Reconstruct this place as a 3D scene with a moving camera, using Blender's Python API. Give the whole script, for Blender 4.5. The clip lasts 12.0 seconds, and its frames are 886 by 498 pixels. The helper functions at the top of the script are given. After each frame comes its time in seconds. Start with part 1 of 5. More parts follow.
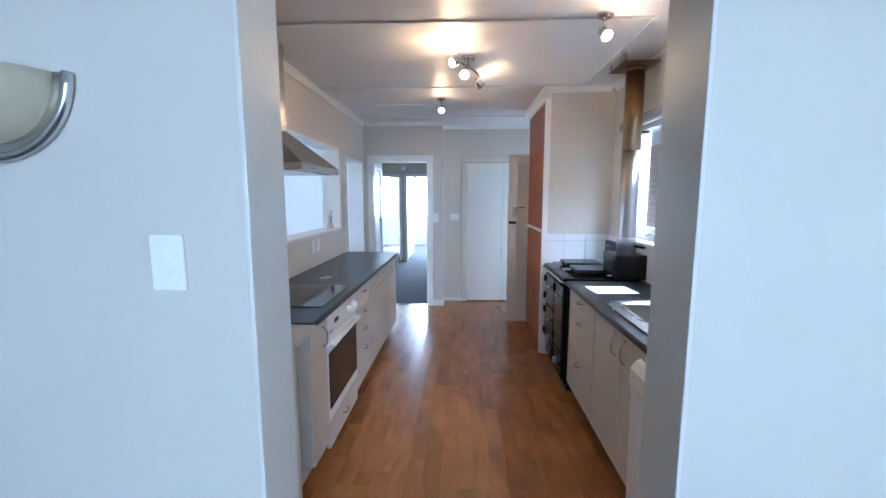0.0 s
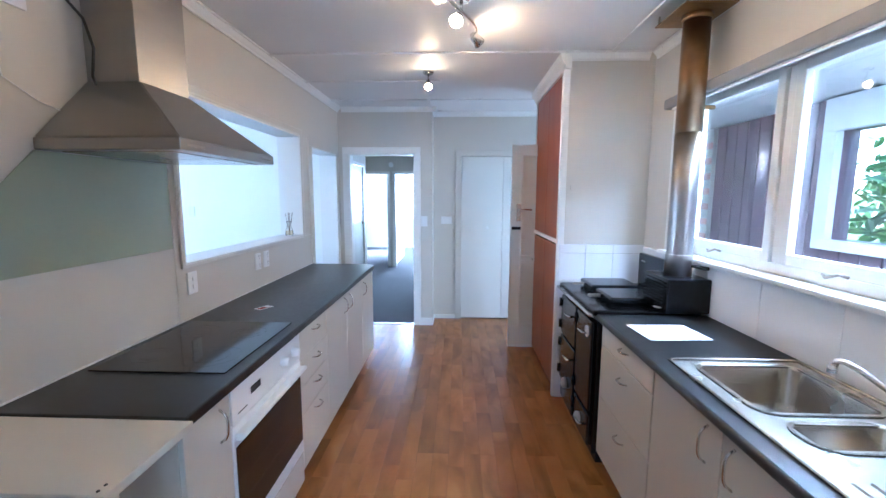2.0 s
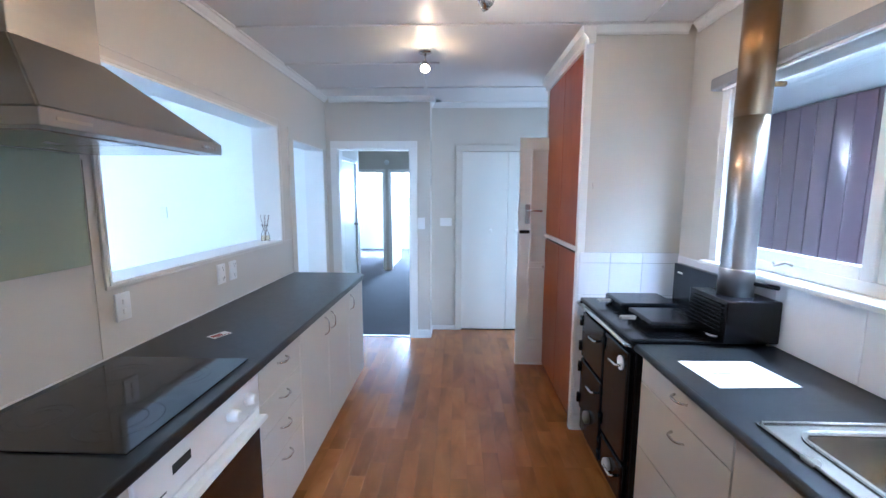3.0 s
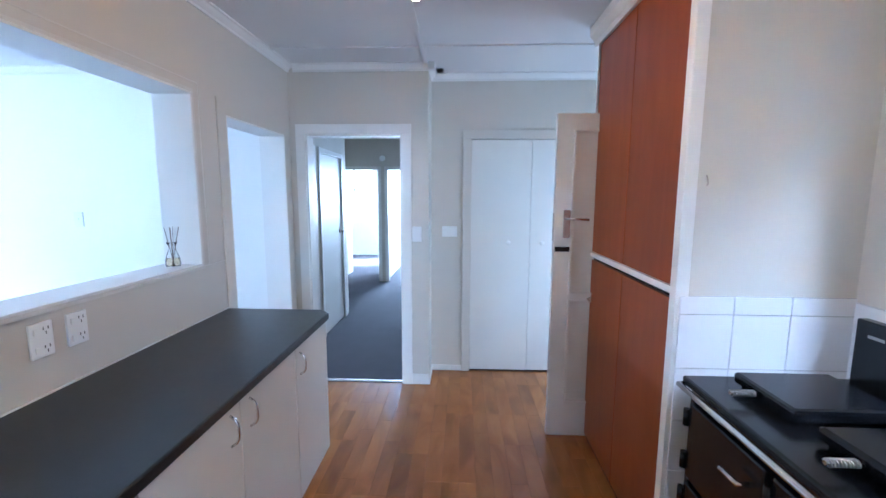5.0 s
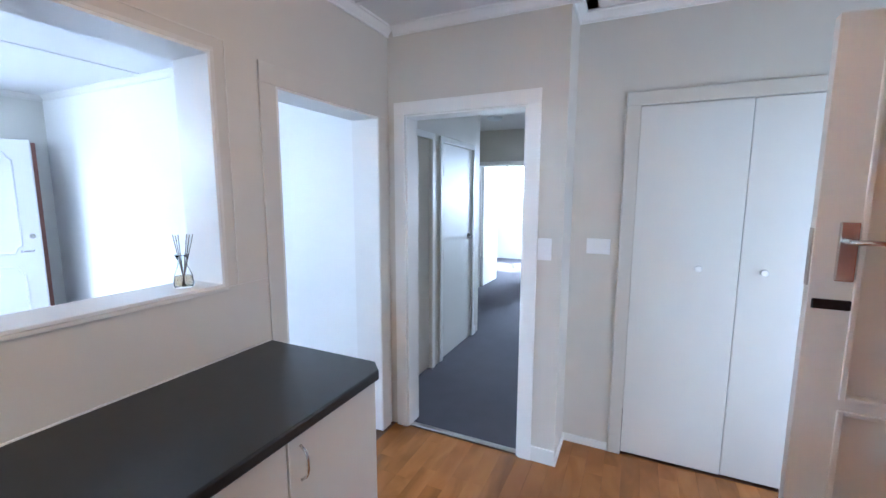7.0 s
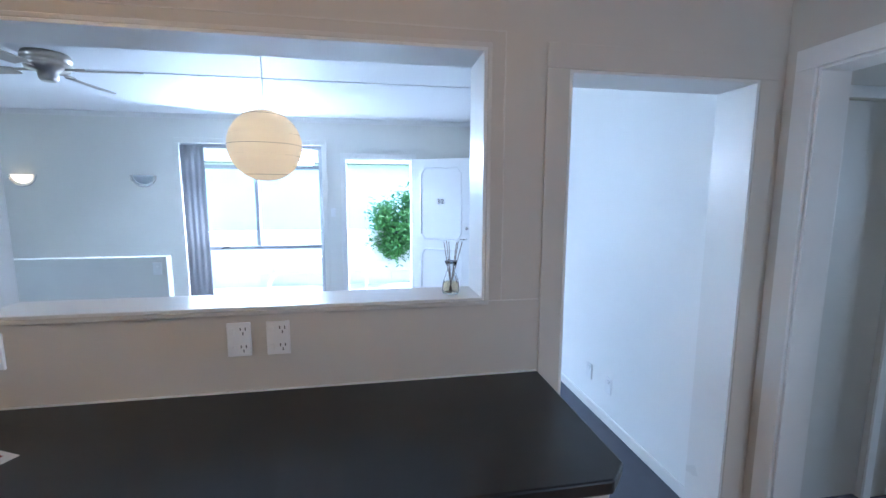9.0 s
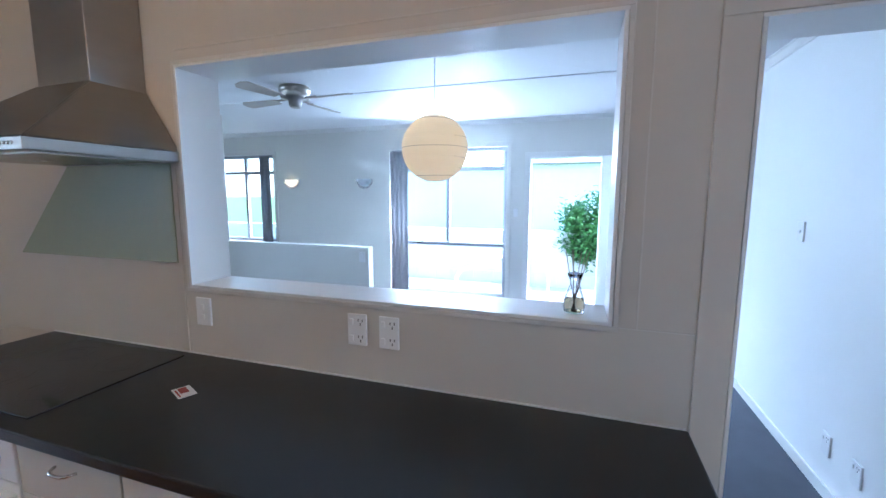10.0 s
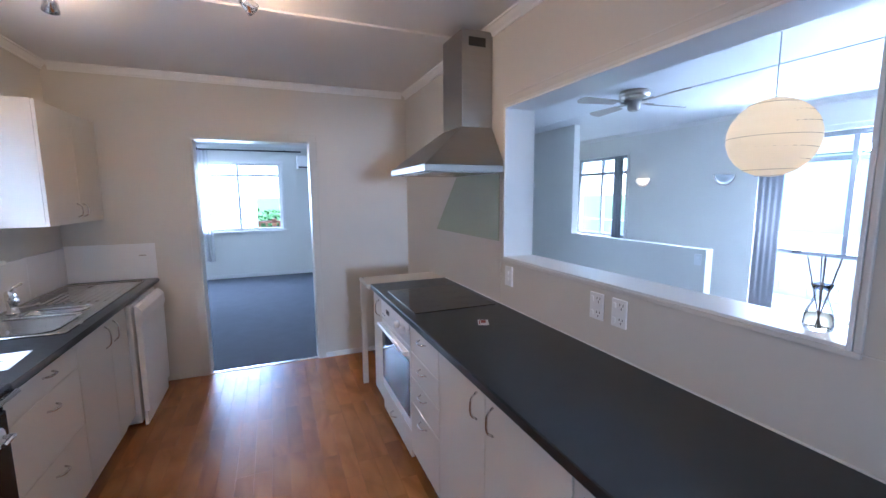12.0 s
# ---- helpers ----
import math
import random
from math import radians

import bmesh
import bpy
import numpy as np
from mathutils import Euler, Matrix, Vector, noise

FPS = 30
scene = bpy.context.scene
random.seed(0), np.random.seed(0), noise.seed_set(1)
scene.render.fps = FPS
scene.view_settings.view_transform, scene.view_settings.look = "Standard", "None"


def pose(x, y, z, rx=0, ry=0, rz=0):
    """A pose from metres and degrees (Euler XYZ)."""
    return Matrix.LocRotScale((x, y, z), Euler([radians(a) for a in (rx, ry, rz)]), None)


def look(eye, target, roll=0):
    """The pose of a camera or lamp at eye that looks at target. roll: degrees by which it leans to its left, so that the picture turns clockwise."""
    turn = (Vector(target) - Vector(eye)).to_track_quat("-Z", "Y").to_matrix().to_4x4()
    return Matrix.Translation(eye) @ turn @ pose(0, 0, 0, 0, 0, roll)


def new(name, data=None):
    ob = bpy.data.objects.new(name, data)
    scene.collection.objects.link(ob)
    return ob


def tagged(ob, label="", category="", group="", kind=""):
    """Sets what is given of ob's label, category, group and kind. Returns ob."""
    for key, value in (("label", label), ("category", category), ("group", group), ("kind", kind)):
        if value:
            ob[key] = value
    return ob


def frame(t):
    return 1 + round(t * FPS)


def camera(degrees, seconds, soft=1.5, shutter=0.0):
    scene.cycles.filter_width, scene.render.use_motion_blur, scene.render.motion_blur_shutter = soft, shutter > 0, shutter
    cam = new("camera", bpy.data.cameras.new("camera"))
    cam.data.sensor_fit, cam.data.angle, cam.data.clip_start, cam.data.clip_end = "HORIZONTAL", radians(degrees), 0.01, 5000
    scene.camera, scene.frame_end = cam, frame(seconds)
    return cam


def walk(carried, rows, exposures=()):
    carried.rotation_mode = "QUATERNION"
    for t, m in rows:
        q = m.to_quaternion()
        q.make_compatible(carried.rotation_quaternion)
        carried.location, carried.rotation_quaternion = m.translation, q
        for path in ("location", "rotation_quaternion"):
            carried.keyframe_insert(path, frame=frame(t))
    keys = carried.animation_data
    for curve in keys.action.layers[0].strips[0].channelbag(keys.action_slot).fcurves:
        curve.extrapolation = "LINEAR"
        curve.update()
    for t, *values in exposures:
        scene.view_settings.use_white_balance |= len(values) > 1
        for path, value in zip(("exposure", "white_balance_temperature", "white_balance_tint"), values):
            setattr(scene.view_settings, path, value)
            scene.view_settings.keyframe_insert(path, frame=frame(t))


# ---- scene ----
cam = camera(94.2, 12.0)
PATH = [
    (0, (-0.055, 0.143, 1.542), (-0.154, 2.125, 1.289), 0.0),
    (0.5, (-0.051, 0.377, 1.52), (-0.143, 2.359, 1.27), 0.1),
    (1, (-0.067, 0.627, 1.54), (-0.155, 2.609, 1.286), 0.1),
    (1.5, (-0.047, 0.817, 1.532), (-0.134, 2.799, 1.277), 0.2),
    (2, (-0.033, 1.046, 1.543), (-0.109, 3.028, 1.288), 0.2),
    (2.5, (-0.026, 1.234, 1.524), (-0.097, 3.217, 1.269), 0.2),
    (3, (-0.056, 1.512, 1.546), (-0.125, 3.494, 1.287), 0.2),
    (5, (-0.079, 2.608, 1.551), (-0.171, 4.59, 1.295), 0.2),
    (5.5, (-0.053, 2.87, 1.533), (-0.21, 4.848, 1.283), 0.0),
    (6, (-0.015, 3.18, 1.557), (-0.312, 5.141, 1.303), 0.2),
    (6.5, (0.015, 3.393, 1.544), (-0.514, 5.305, 1.297), 0.2),
    (6.7, (0.01, 3.477, 1.54), (-0.638, 5.352, 1.287), 0.2),
    (8.5, (0.041, 4.134, 1.593), (-1.769, 4.943, 1.328), -0.1),
    (9, (-0.012, 4.263, 1.563), (-1.967, 4.598, 1.306), 0.1),
    (9.5, (-0.082, 4.389, 1.571), (-2.062, 4.282, 1.314), 0.1),
    (10, (-0.174, 4.552, 1.562), (-2.058, 3.93, 1.304), 0.1),
    (10.5, (-0.238, 4.74, 1.57), (-1.913, 3.679, 1.311), -0.1),
    (11, (-0.198, 4.871, 1.573), (-1.559, 3.431, 1.302), -0.4),
    (11.5, (-0.174, 5.027, 1.55), (-1.232, 3.351, 1.288), -0.3),
    (12, (-0.166, 5.151, 1.563), (-0.923, 3.318, 1.302), -0.4),
]
# the camera glides through the doorway, along the galley, and turns back
EXPO = 3.5
walk(cam, [(t, look(e, a, r)) for t, e, a, r in PATH],
     [(0.0, EXPO - 0.1, 4950, 9), (1.5, EXPO + 0.2, 4700, 8), (3.0, EXPO + 0.22, 4650, 7), (5.0, EXPO + 0.15, 4700, 9), (6.5, EXPO + 0.25, 5200, 12), (8.5, EXPO - 0.35, 5050, 10), (10.5, EXPO - 0.48, 4850, 9), (12.0, EXPO - 0.22, 4800, 14)])

# ---- world and sun ----
world = bpy.data.worlds.new("sky")
scene.world = world
world.use_nodes = True
wn = world.node_tree.nodes
sky = wn.new("ShaderNodeTexSky")
sky.sky_type = "NISHITA"
sky.sun_disc = False
sky.sun_elevation, sky.sun_rotation = radians(48), radians(-25)
wn["Background"].inputs["Strength"].default_value = 0.15
world.node_tree.links.new(sky.outputs[0], wn["Background"].inputs["Color"])
sun = new("sun", bpy.data.lights.new("sun", "SUN"))
sun.data.energy, sun.data.angle, sun.data.color = 2.6, radians(0.5), (1.0, 0.95, 0.88)
sun.matrix_basis = look((-3.0, 6.5, 8.0), (0, 0, 0))


def sky_lamp(name, eye, target, w, h, watts):
    """An area lamp added in place of the sky's light at an opening."""
    lamp = new(name, bpy.data.lights.new(name, "AREA"))
    lamp.data.shape, lamp.data.size, lamp.data.size_y, lamp.data.energy, lamp.data.color = "RECTANGLE", w, h, watts, (0.80, 0.90, 1.0)
    lamp.matrix_basis = look(eye, target)
    return lamp


sky_lamp("sky_dining_window", (0.90, -3.69, 1.55), (0.30, 0.0, 1.2), 1.6, 1.2, 13)
sky_lamp("sky_front_windows", (-6.35, 3.0, 2.75), (-3.2, 4.4, 0.8), 3.2, 0.7, 98)
sky_lamp("sky_front_toplight", (-5.67, 2.80, 2.055), (-2.6, 4.2, 1.3), 1.5, 0.17, 7)
sky_lamp("sky_bedroom_windows", (-0.75, 13.30, 1.58), (-1.2, 9.0, 1.1), 1.0, 1.2, 45)
sky_lamp("sky_kitchen_window", (1.70, 2.85, 2.54), (0.85, 3.1, 1.2), 1.3, 0.30, 16)
sky_lamp("sky_back_door", (1.48, 5.62, 1.05), (0.0, 5.62, 1.05), 0.76, 1.8, 1.3)

# ---- materials ----
def material(name, color, rough=0.5, metal=0.0, vary=0.06, scale=3.0, fine=60.0, bump=0.05, stretch=(1, 1, 1), random_tone=0.0, coat=0.0, spec=0.5):
    m = bpy.data.materials.new(name)
    m.use_nodes = True
    nt = m.node_tree
    n, lk = nt.nodes, nt.links
    b = n["Principled BSDF"]
    b.inputs["Metallic"].default_value = metal
    b.inputs["Coat Weight"].default_value = coat
    b.inputs["Specular IOR Level"].default_value = spec
    tc = n.new("ShaderNodeTexCoord")
    mp = n.new("ShaderNodeMapping")
    mp.inputs["Scale"].default_value = stretch
    lk.new(tc.outputs["Object"], mp.inputs["Vector"])
    n1, n2 = n.new("ShaderNodeTexNoise"), n.new("ShaderNodeTexNoise")
    n1.inputs["Scale"].default_value, n2.inputs["Scale"].default_value = scale, fine
    n1.inputs["Detail"].default_value, n2.inputs["Detail"].default_value = 4, 3
    for q in (n1, n2):
        lk.new(mp.outputs[0], q.inputs["Vector"])
    mix = n.new("ShaderNodeMix")
    mix.data_type = "RGBA"
    lo = [max(0, c * (1 - vary * 1.6)) for c in color]
    hi = [min(1, c * (1 + vary)) for c in color]
    mix.inputs["A"].default_value, mix.inputs["B"].default_value = (*lo, 1), (*hi, 1)
    add = n.new("ShaderNodeMath")
    add.operation = "MULTIPLY_ADD"
    add.inputs[1].default_value = 0.35
    lk.new(n2.outputs["Fac"], add.inputs[0])
    half = n.new("ShaderNodeMath")
    half.operation = "MULTIPLY"
    half.inputs[1].default_value = 0.65
    lk.new(n1.outputs["Fac"], half.inputs[0])
    lk.new(half.outputs[0], add.inputs[2])
    lk.new(add.outputs[0], mix.inputs["Factor"])
    out = mix.outputs["Result"]
    if random_tone:
        oi = n.new("ShaderNodeObjectInfo")
        hs = n.new("ShaderNodeHueSaturation")
        mr = n.new("ShaderNodeMapRange")
        mr.inputs["To Min"].default_value, mr.inputs["To Max"].default_value = 1 - random_tone, 1 + random_tone
        lk.new(oi.outputs["Random"], mr.inputs["Value"])
        lk.new(mr.outputs[0], hs.inputs["Value"])
        lk.new(out, hs.inputs["Color"])
        out = hs.outputs[0]
    lk.new(out, b.inputs["Base Color"])
    rr = n.new("ShaderNodeMapRange")
    rr.inputs["To Min"].default_value, rr.inputs["To Max"].default_value = max(0.02, rough * 0.8), min(1, rough * 1.2)
    lk.new(n1.outputs["Fac"], rr.inputs["Value"])
    lk.new(rr.outputs[0], b.inputs["Roughness"])
    if bump:
        bp = n.new("ShaderNodeBump")
        bp.inputs["Strength"].default_value, bp.inputs["Distance"].default_value = bump, 0.004
        lk.new(n2.outputs["Fac"], bp.inputs["Height"])
        lk.new(bp.outputs[0], b.inputs["Normal"])
    return m


def glow(name, color, strength):
    m = bpy.data.materials.new(name)
    m.use_nodes = True
    b = m.node_tree.nodes["Principled BSDF"]
    b.inputs["Base Color"].default_value = (*color, 1)
    b.inputs["Emission Color"].default_value = (*color, 1)
    b.inputs["Emission Strength"].default_value = strength
    return m


def glass(name, tint=(1, 1, 1), rough=0.0, ior=1.45):
    m = bpy.data.materials.new(name)
    m.use_nodes = True
    b = m.node_tree.nodes["Principled BSDF"]
    b.inputs["Base Color"].default_value = (*tint, 1)
    b.inputs["Transmission Weight"].default_value = 1.0
    b.inputs["Roughness"].default_value = rough
    b.inputs["IOR"].default_value = ior
    return m


def veneer(name, dark, light, rough, tone, along, rings=6.0):
    """Wood with long grain along x, y or z."""
    m = material(name, light, rough, vary=0.12, bump=0.0, random_tone=tone)
    n, lk = m.node_tree.nodes, m.node_tree.links
    b = n["Principled BSDF"]
    tc, mp = n.new("ShaderNodeTexCoord"), n.new("ShaderNodeMapping")
    mp.inputs["Scale"].default_value = [1.3 if a == along else rings * 2.5 for a in "xyz"]
    oi = n.new("ShaderNodeObjectInfo")
    lk.new(tc.outputs["Object"], mp.inputs["Vector"])
    sh = n.new("ShaderNodeVectorMath")
    sh.operation = "MULTIPLY_ADD"
    sh.inputs[1].default_value = (17, 31, 23)
    lk.new(oi.outputs["Random"], sh.inputs[0])
    lk.new(mp.outputs[0], sh.inputs[2])
    ns = n.new("ShaderNodeTexNoise")
    ns.inputs["Scale"].default_value, ns.inputs["Detail"].default_value, ns.inputs["Distortion"].default_value = 1.6, 7, 0.8
    lk.new(sh.outputs[0], ns.inputs["Vector"])
    ramp = n.new("ShaderNodeValToRGB")
    ramp.color_ramp.elements[0].position, ramp.color_ramp.elements[1].position = 0.3, 0.7
    ramp.color_ramp.elements[0].color, ramp.color_ramp.elements[1].color = (*dark, 1), (*light, 1)
    lk.new(ns.outputs["Fac"], ramp.inputs["Fac"])
    hs = [q for q in n if q.bl_idname == "ShaderNodeHueSaturation"][0]
    lk.new(ramp.outputs["Color"], hs.inputs["Color"])
    return m


M = dict(
    wall=material("greige_wall_paint", (0.60, 0.565, 0.50), 0.55, vary=0.03, scale=1.5, fine=180, bump=0.06),
    # the pale paint made lighter for the wall that window light strikes
    pale_brightened=material("brightened_wall_paint", (0.84, 0.84, 0.82), 0.55, vary=0.02, scale=1.5, fine=180, bump=0.06),
    pale=material("pale_cream_wall_paint", (0.74, 0.73, 0.68), 0.55, vary=0.03, scale=1.5, fine=180, bump=0.06),
    ceiling=material("ceiling_paint", (0.72, 0.70, 0.68), 0.45, vary=0.03, scale=1.2, fine=120, bump=0.05),
    white_ceiling=material("white_ceiling_paint", (0.82, 0.82, 0.82), 0.6, vary=0.02, scale=1.2, fine=120, bump=0.05),
    trim=material("white_gloss_trim", (0.78, 0.77, 0.74), 0.3, vary=0.03, scale=5, fine=90, bump=0.03),
    jamb=material("greige_gloss_trim", (0.66, 0.635, 0.58), 0.32, vary=0.04, scale=5, fine=90, bump=0.03),
    door=material("painted_door", (0.68, 0.665, 0.62), 0.5, vary=0.03, scale=4, fine=110, bump=0.04),
    oak=veneer("oak_laminate", (0.20, 0.070, 0.014), (0.37, 0.150, 0.034), 0.24, 0.13, "y", 1.5),
    sublayer=material("floor_underlay", (0.10, 0.045, 0.02), 0.7),
    carpet=material("charcoal_carpet", (0.115, 0.12, 0.14), 0.95, vary=0.2, scale=6, fine=420, bump=0.6, spec=0.1),
    hall_carpet=material("dark_hall_carpet", (0.078, 0.075, 0.088), 0.95, vary=0.2, scale=6, fine=420, bump=0.6, spec=0.1),
    top=material("black_worktop_laminate", (0.014, 0.015, 0.015), 0.33, vary=0.22, scale=40, fine=300, bump=0.12, spec=0.5),
    cabinet=material("off_white_cabinet_laminate", (0.60, 0.56, 0.49), 0.38, vary=0.02, scale=2, fine=150, bump=0.03),
    white=material("white_enamel", (0.80, 0.80, 0.80), 0.3, vary=0.02, scale=4, fine=100, bump=0.0),
    plastic=material("white_plastic", (0.80, 0.80, 0.79), 0.35, vary=0.02, scale=8, fine=100, bump=0.0),
    dark_slot=material("dark_slot", (0.02, 0.02, 0.02), 0.6),
    steel=material("brushed_steel", (0.37, 0.35, 0.32), 0.32, 1.0, vary=0.08, scale=4, fine=260, bump=0.03, stretch=(1, 1, 8)),
    sink=material("sink_steel", (0.50, 0.47, 0.42), 0.26, 1.0, vary=0.08, scale=7, fine=200, bump=0.04),
    chrome=material("satin_chrome", (0.68, 0.67, 0.65), 0.2, 1.0, vary=0.05, scale=15, fine=100, bump=0.0),
    flue=material("scuffed_flue_steel", (0.46, 0.41, 0.36), 0.36, 1.0, vary=0.35, scale=9, fine=35, bump=0.25, stretch=(1, 1, 0.35)),
    flue_hot=material("heat_browned_flue_steel", (0.36, 0.22, 0.10), 0.3, 1.0, vary=0.4, scale=8, fine=35, bump=0.25, stretch=(1, 1, 0.35)),
    iron=material("black_enamelled_iron", (0.006, 0.006, 0.007), 0.2, vary=0.3, scale=10, fine=150, bump=0.05, spec=0.32),
    black=material("black_plastic", (0.015, 0.015, 0.016), 0.35, vary=0.2),
    hob=material("black_ceramic_glass", (0.012, 0.012, 0.013), 0.08, vary=0.2, bump=0.0),
    oven=material("dark_oven_glass", (0.015, 0.010, 0.008), 0.06, vary=0.2, bump=0.0),
    ring=material("grey_hob_print", (0.10, 0.10, 0.10), 0.15, vary=0.1, bump=0.0),
    green=material("sage_glass_splashback", (0.42, 0.46, 0.33), 0.22, vary=0.05, scale=2, bump=0.0),
    cherry=veneer("red_stained_veneer", (0.225, 0.047, 0.010), (0.275, 0.062, 0.013), 0.34, 0.05, "z", 3.0),
    tile=material("white_glazed_tile", (0.80, 0.80, 0.82), 0.16, vary=0.03, scale=6, fine=70, bump=0.03, random_tone=0.03),
    grout=material("grey_grout", (0.48, 0.48, 0.48), 0.8, vary=0.15),
    paper=material("white_paper", (0.82, 0.80, 0.78), 0.7, vary=0.02, bump=0.1),
    ink=material("grey_ink", (0.08, 0.08, 0.09), 0.7),
    red_ink=material("dark_red_ink", (0.35, 0.06, 0.05), 0.6),
    # white frames greyed as if seen in shade against bright panes
    backlit_frame=material("backlit_window_paint", (0.42, 0.43, 0.45), 0.4, vary=0.05),
    alabaster=material("cream_alabaster_glass", (0.80, 0.72, 0.55), 0.15, vary=0.08, scale=6, bump=0.0),
    lantern=None,
    wood_blade=material("grey_wood_blade", (0.42, 0.37, 0.31), 0.4, vary=0.15, scale=3, stretch=(1, 6, 1)),
    nickel=material("brushed_nickel", (0.45, 0.41, 0.36), 0.3, 1.0, vary=0.08),
    curtain=material("grey_curtain_cloth", (0.31, 0.31, 0.32), 0.9, vary=0.1, fine=300, bump=0.3),
    sheer=material("white_curtain_cloth", (0.80, 0.79, 0.80), 0.9, vary=0.05, fine=300, bump=0.3),
    pane=glass("window_glass"),
    bottle=glass("clear_bottle_glass", (0.97, 0.98, 0.98), 0.02, 1.12),
    oil=glass("amber_oil", (0.92, 0.80, 0.58), 0.02, 1.1),
    reed=material("dark_reed", (0.22, 0.17, 0.13), 0.7),
    bulb=glow("warm_bulb", (1.0, 0.62, 0.30), 14.0),
    lantern_bulb=glow("soft_warm_bulb", (1.0, 0.76, 0.48), 3.0),
    lit_glass=glow("lit_sconce_glass", (1.0, 0.86, 0.62), 0.10),
    frosted=material("frosted_sconce_glass", (0.72, 0.76, 0.78), 0.3, vary=0.04),
    purple=material("plum_stained_board", (0.17, 0.105, 0.135), 0.55, vary=0.15, scale=4, fine=60, bump=0.2, stretch=(4, 4, 0.6)),
    brick=material("pink_brick", (0.46, 0.27, 0.23), 0.8, vary=0.2, scale=12, fine=90, bump=0.5, random_tone=0.12),
    mortar=material("mortar", (0.42, 0.40, 0.37), 0.9, vary=0.1),
    soffit=material("white_exterior_paint", (0.78, 0.79, 0.80), 0.5, vary=0.04),
    leaf=material("fresh_green_leaf", (0.12, 0.26, 0.035), 0.45, vary=0.4, scale=8, fine=40, random_tone=0.3),
    dark_leaf=material("hedge_leaf", (0.05, 0.14, 0.025), 0.5, vary=0.4, scale=4, fine=30, random_tone=0.3),
    bark=material("bark", (0.13, 0.09, 0.06), 0.9, vary=0.3, fine=40, bump=0.5),
    block=material("white_painted_block", (0.55, 0.55, 0.53), 0.8, vary=0.08, scale=3, fine=60, bump=0.4),
    grass=material("lawn", (0.09, 0.17, 0.03), 0.9, vary=0.4, scale=2, fine=150, bump=0.6),
    concrete=material("concrete_path", (0.22, 0.22, 0.23), 0.85, vary=0.15, scale=2, fine=120, bump=0.3),
    deck=material("red_stained_timber", (0.36, 0.13, 0.07), 0.6, vary=0.2, scale=4, fine=60, bump=0.2),
    redcurtain=material("red_brown_timber", (0.26, 0.10, 0.07), 0.5, vary=0.15, stretch=(6, 6, 1)),
)


# a paper lantern lets its bulb's light through
def lantern_paper():
    m = bpy.data.materials.new("lantern_paper")
    m.use_nodes = True
    n, lk = m.node_tree.nodes, m.node_tree.links
    b = n["Principled BSDF"]
    b.inputs["Base Color"].default_value = (0.80, 0.71, 0.58, 1)
    b.inputs["Roughness"].default_value = 0.9
    tr, mx = n.new("ShaderNodeBsdfTranslucent"), n.new("ShaderNodeMixShader")
    tr.inputs["Color"].default_value = (0.86, 0.74, 0.55, 1)
    mx.inputs["Fac"].default_value = 0.5
    lk.new(b.outputs[0], mx.inputs[1])
    lk.new(tr.outputs[0], mx.inputs[2])
    lk.new(mx.outputs[0], n["Material Output"].inputs["Surface"])
    return m


def heat_tint(m, stops):
    """Steel that the fire's heat has browned more and more with its height."""
    n, lk = m.node_tree.nodes, m.node_tree.links
    b = n["Principled BSDF"]
    tc, sx, ns, ad, rp = (n.new("ShaderNode" + q) for q in ("TexCoord", "SeparateXYZ", "TexNoise", "Math", "ValToRGB"))
    lk.new(tc.outputs["Object"], sx.inputs[0])
    lk.new(tc.outputs["Object"], ns.inputs["Vector"])
    ns.inputs["Scale"].default_value, ns.inputs["Detail"].default_value = 14, 6
    ad.operation = "MULTIPLY_ADD"
    ad.inputs[1].default_value = 0.5
    lk.new(ns.outputs["Fac"], ad.inputs[0])
    lk.new(sx.outputs["Z"], ad.inputs[2])
    while len(rp.color_ramp.elements) < len(stops):
        rp.color_ramp.elements.new(0.5)
    for e, (at, col) in zip(rp.color_ramp.elements, stops):
        e.position, e.color = at, (*col, 1)
    sc = n.new("ShaderNodeMath")
    sc.operation = "MULTIPLY"
    sc.inputs[1].default_value = 0.6
    lk.new(ad.outputs[0], sc.inputs[0])
    lk.new(sc.outputs[0], rp.inputs["Fac"])
    lk.new(rp.outputs["Color"], b.inputs["Base Color"])


heat_tint(M["flue"], [(0.0, (0.44, 0.43, 0.43)), (0.42, (0.34, 0.32, 0.31)), (0.62, (0.33, 0.24, 0.15)), (0.82, (0.28, 0.16, 0.075)), (1.0, (0.20, 0.12, 0.07))])
M["lantern"] = lantern_paper()
M["cherry"].node_tree.nodes["Principled BSDF"].inputs["Specular IOR Level"].default_value = 0.2

# ---- building helpers ----
BASE = {}


def box(x0, y0, z0, x1, y1, z1, bevel=0.0, bm=None):
    made = bm or bmesh.new()
    vs = [made.verts.new((x, y, z)) for x in (x0, x1) for y in (y0, y1) for z in (z0, z1)]
    fs = [made.faces.new([vs[i] for i in q]) for q in ((0, 1, 3, 2), (4, 6, 7, 5), (0, 4, 5, 1), (2, 3, 7, 6), (0, 2, 6, 4), (1, 5, 7, 3))]
    if bevel:
        es = list({e for f in fs for e in f.edges})
        bmesh.ops.bevel(made, geom=es, offset=bevel, segments=2, profile=0.5, affect="EDGES")
    return made


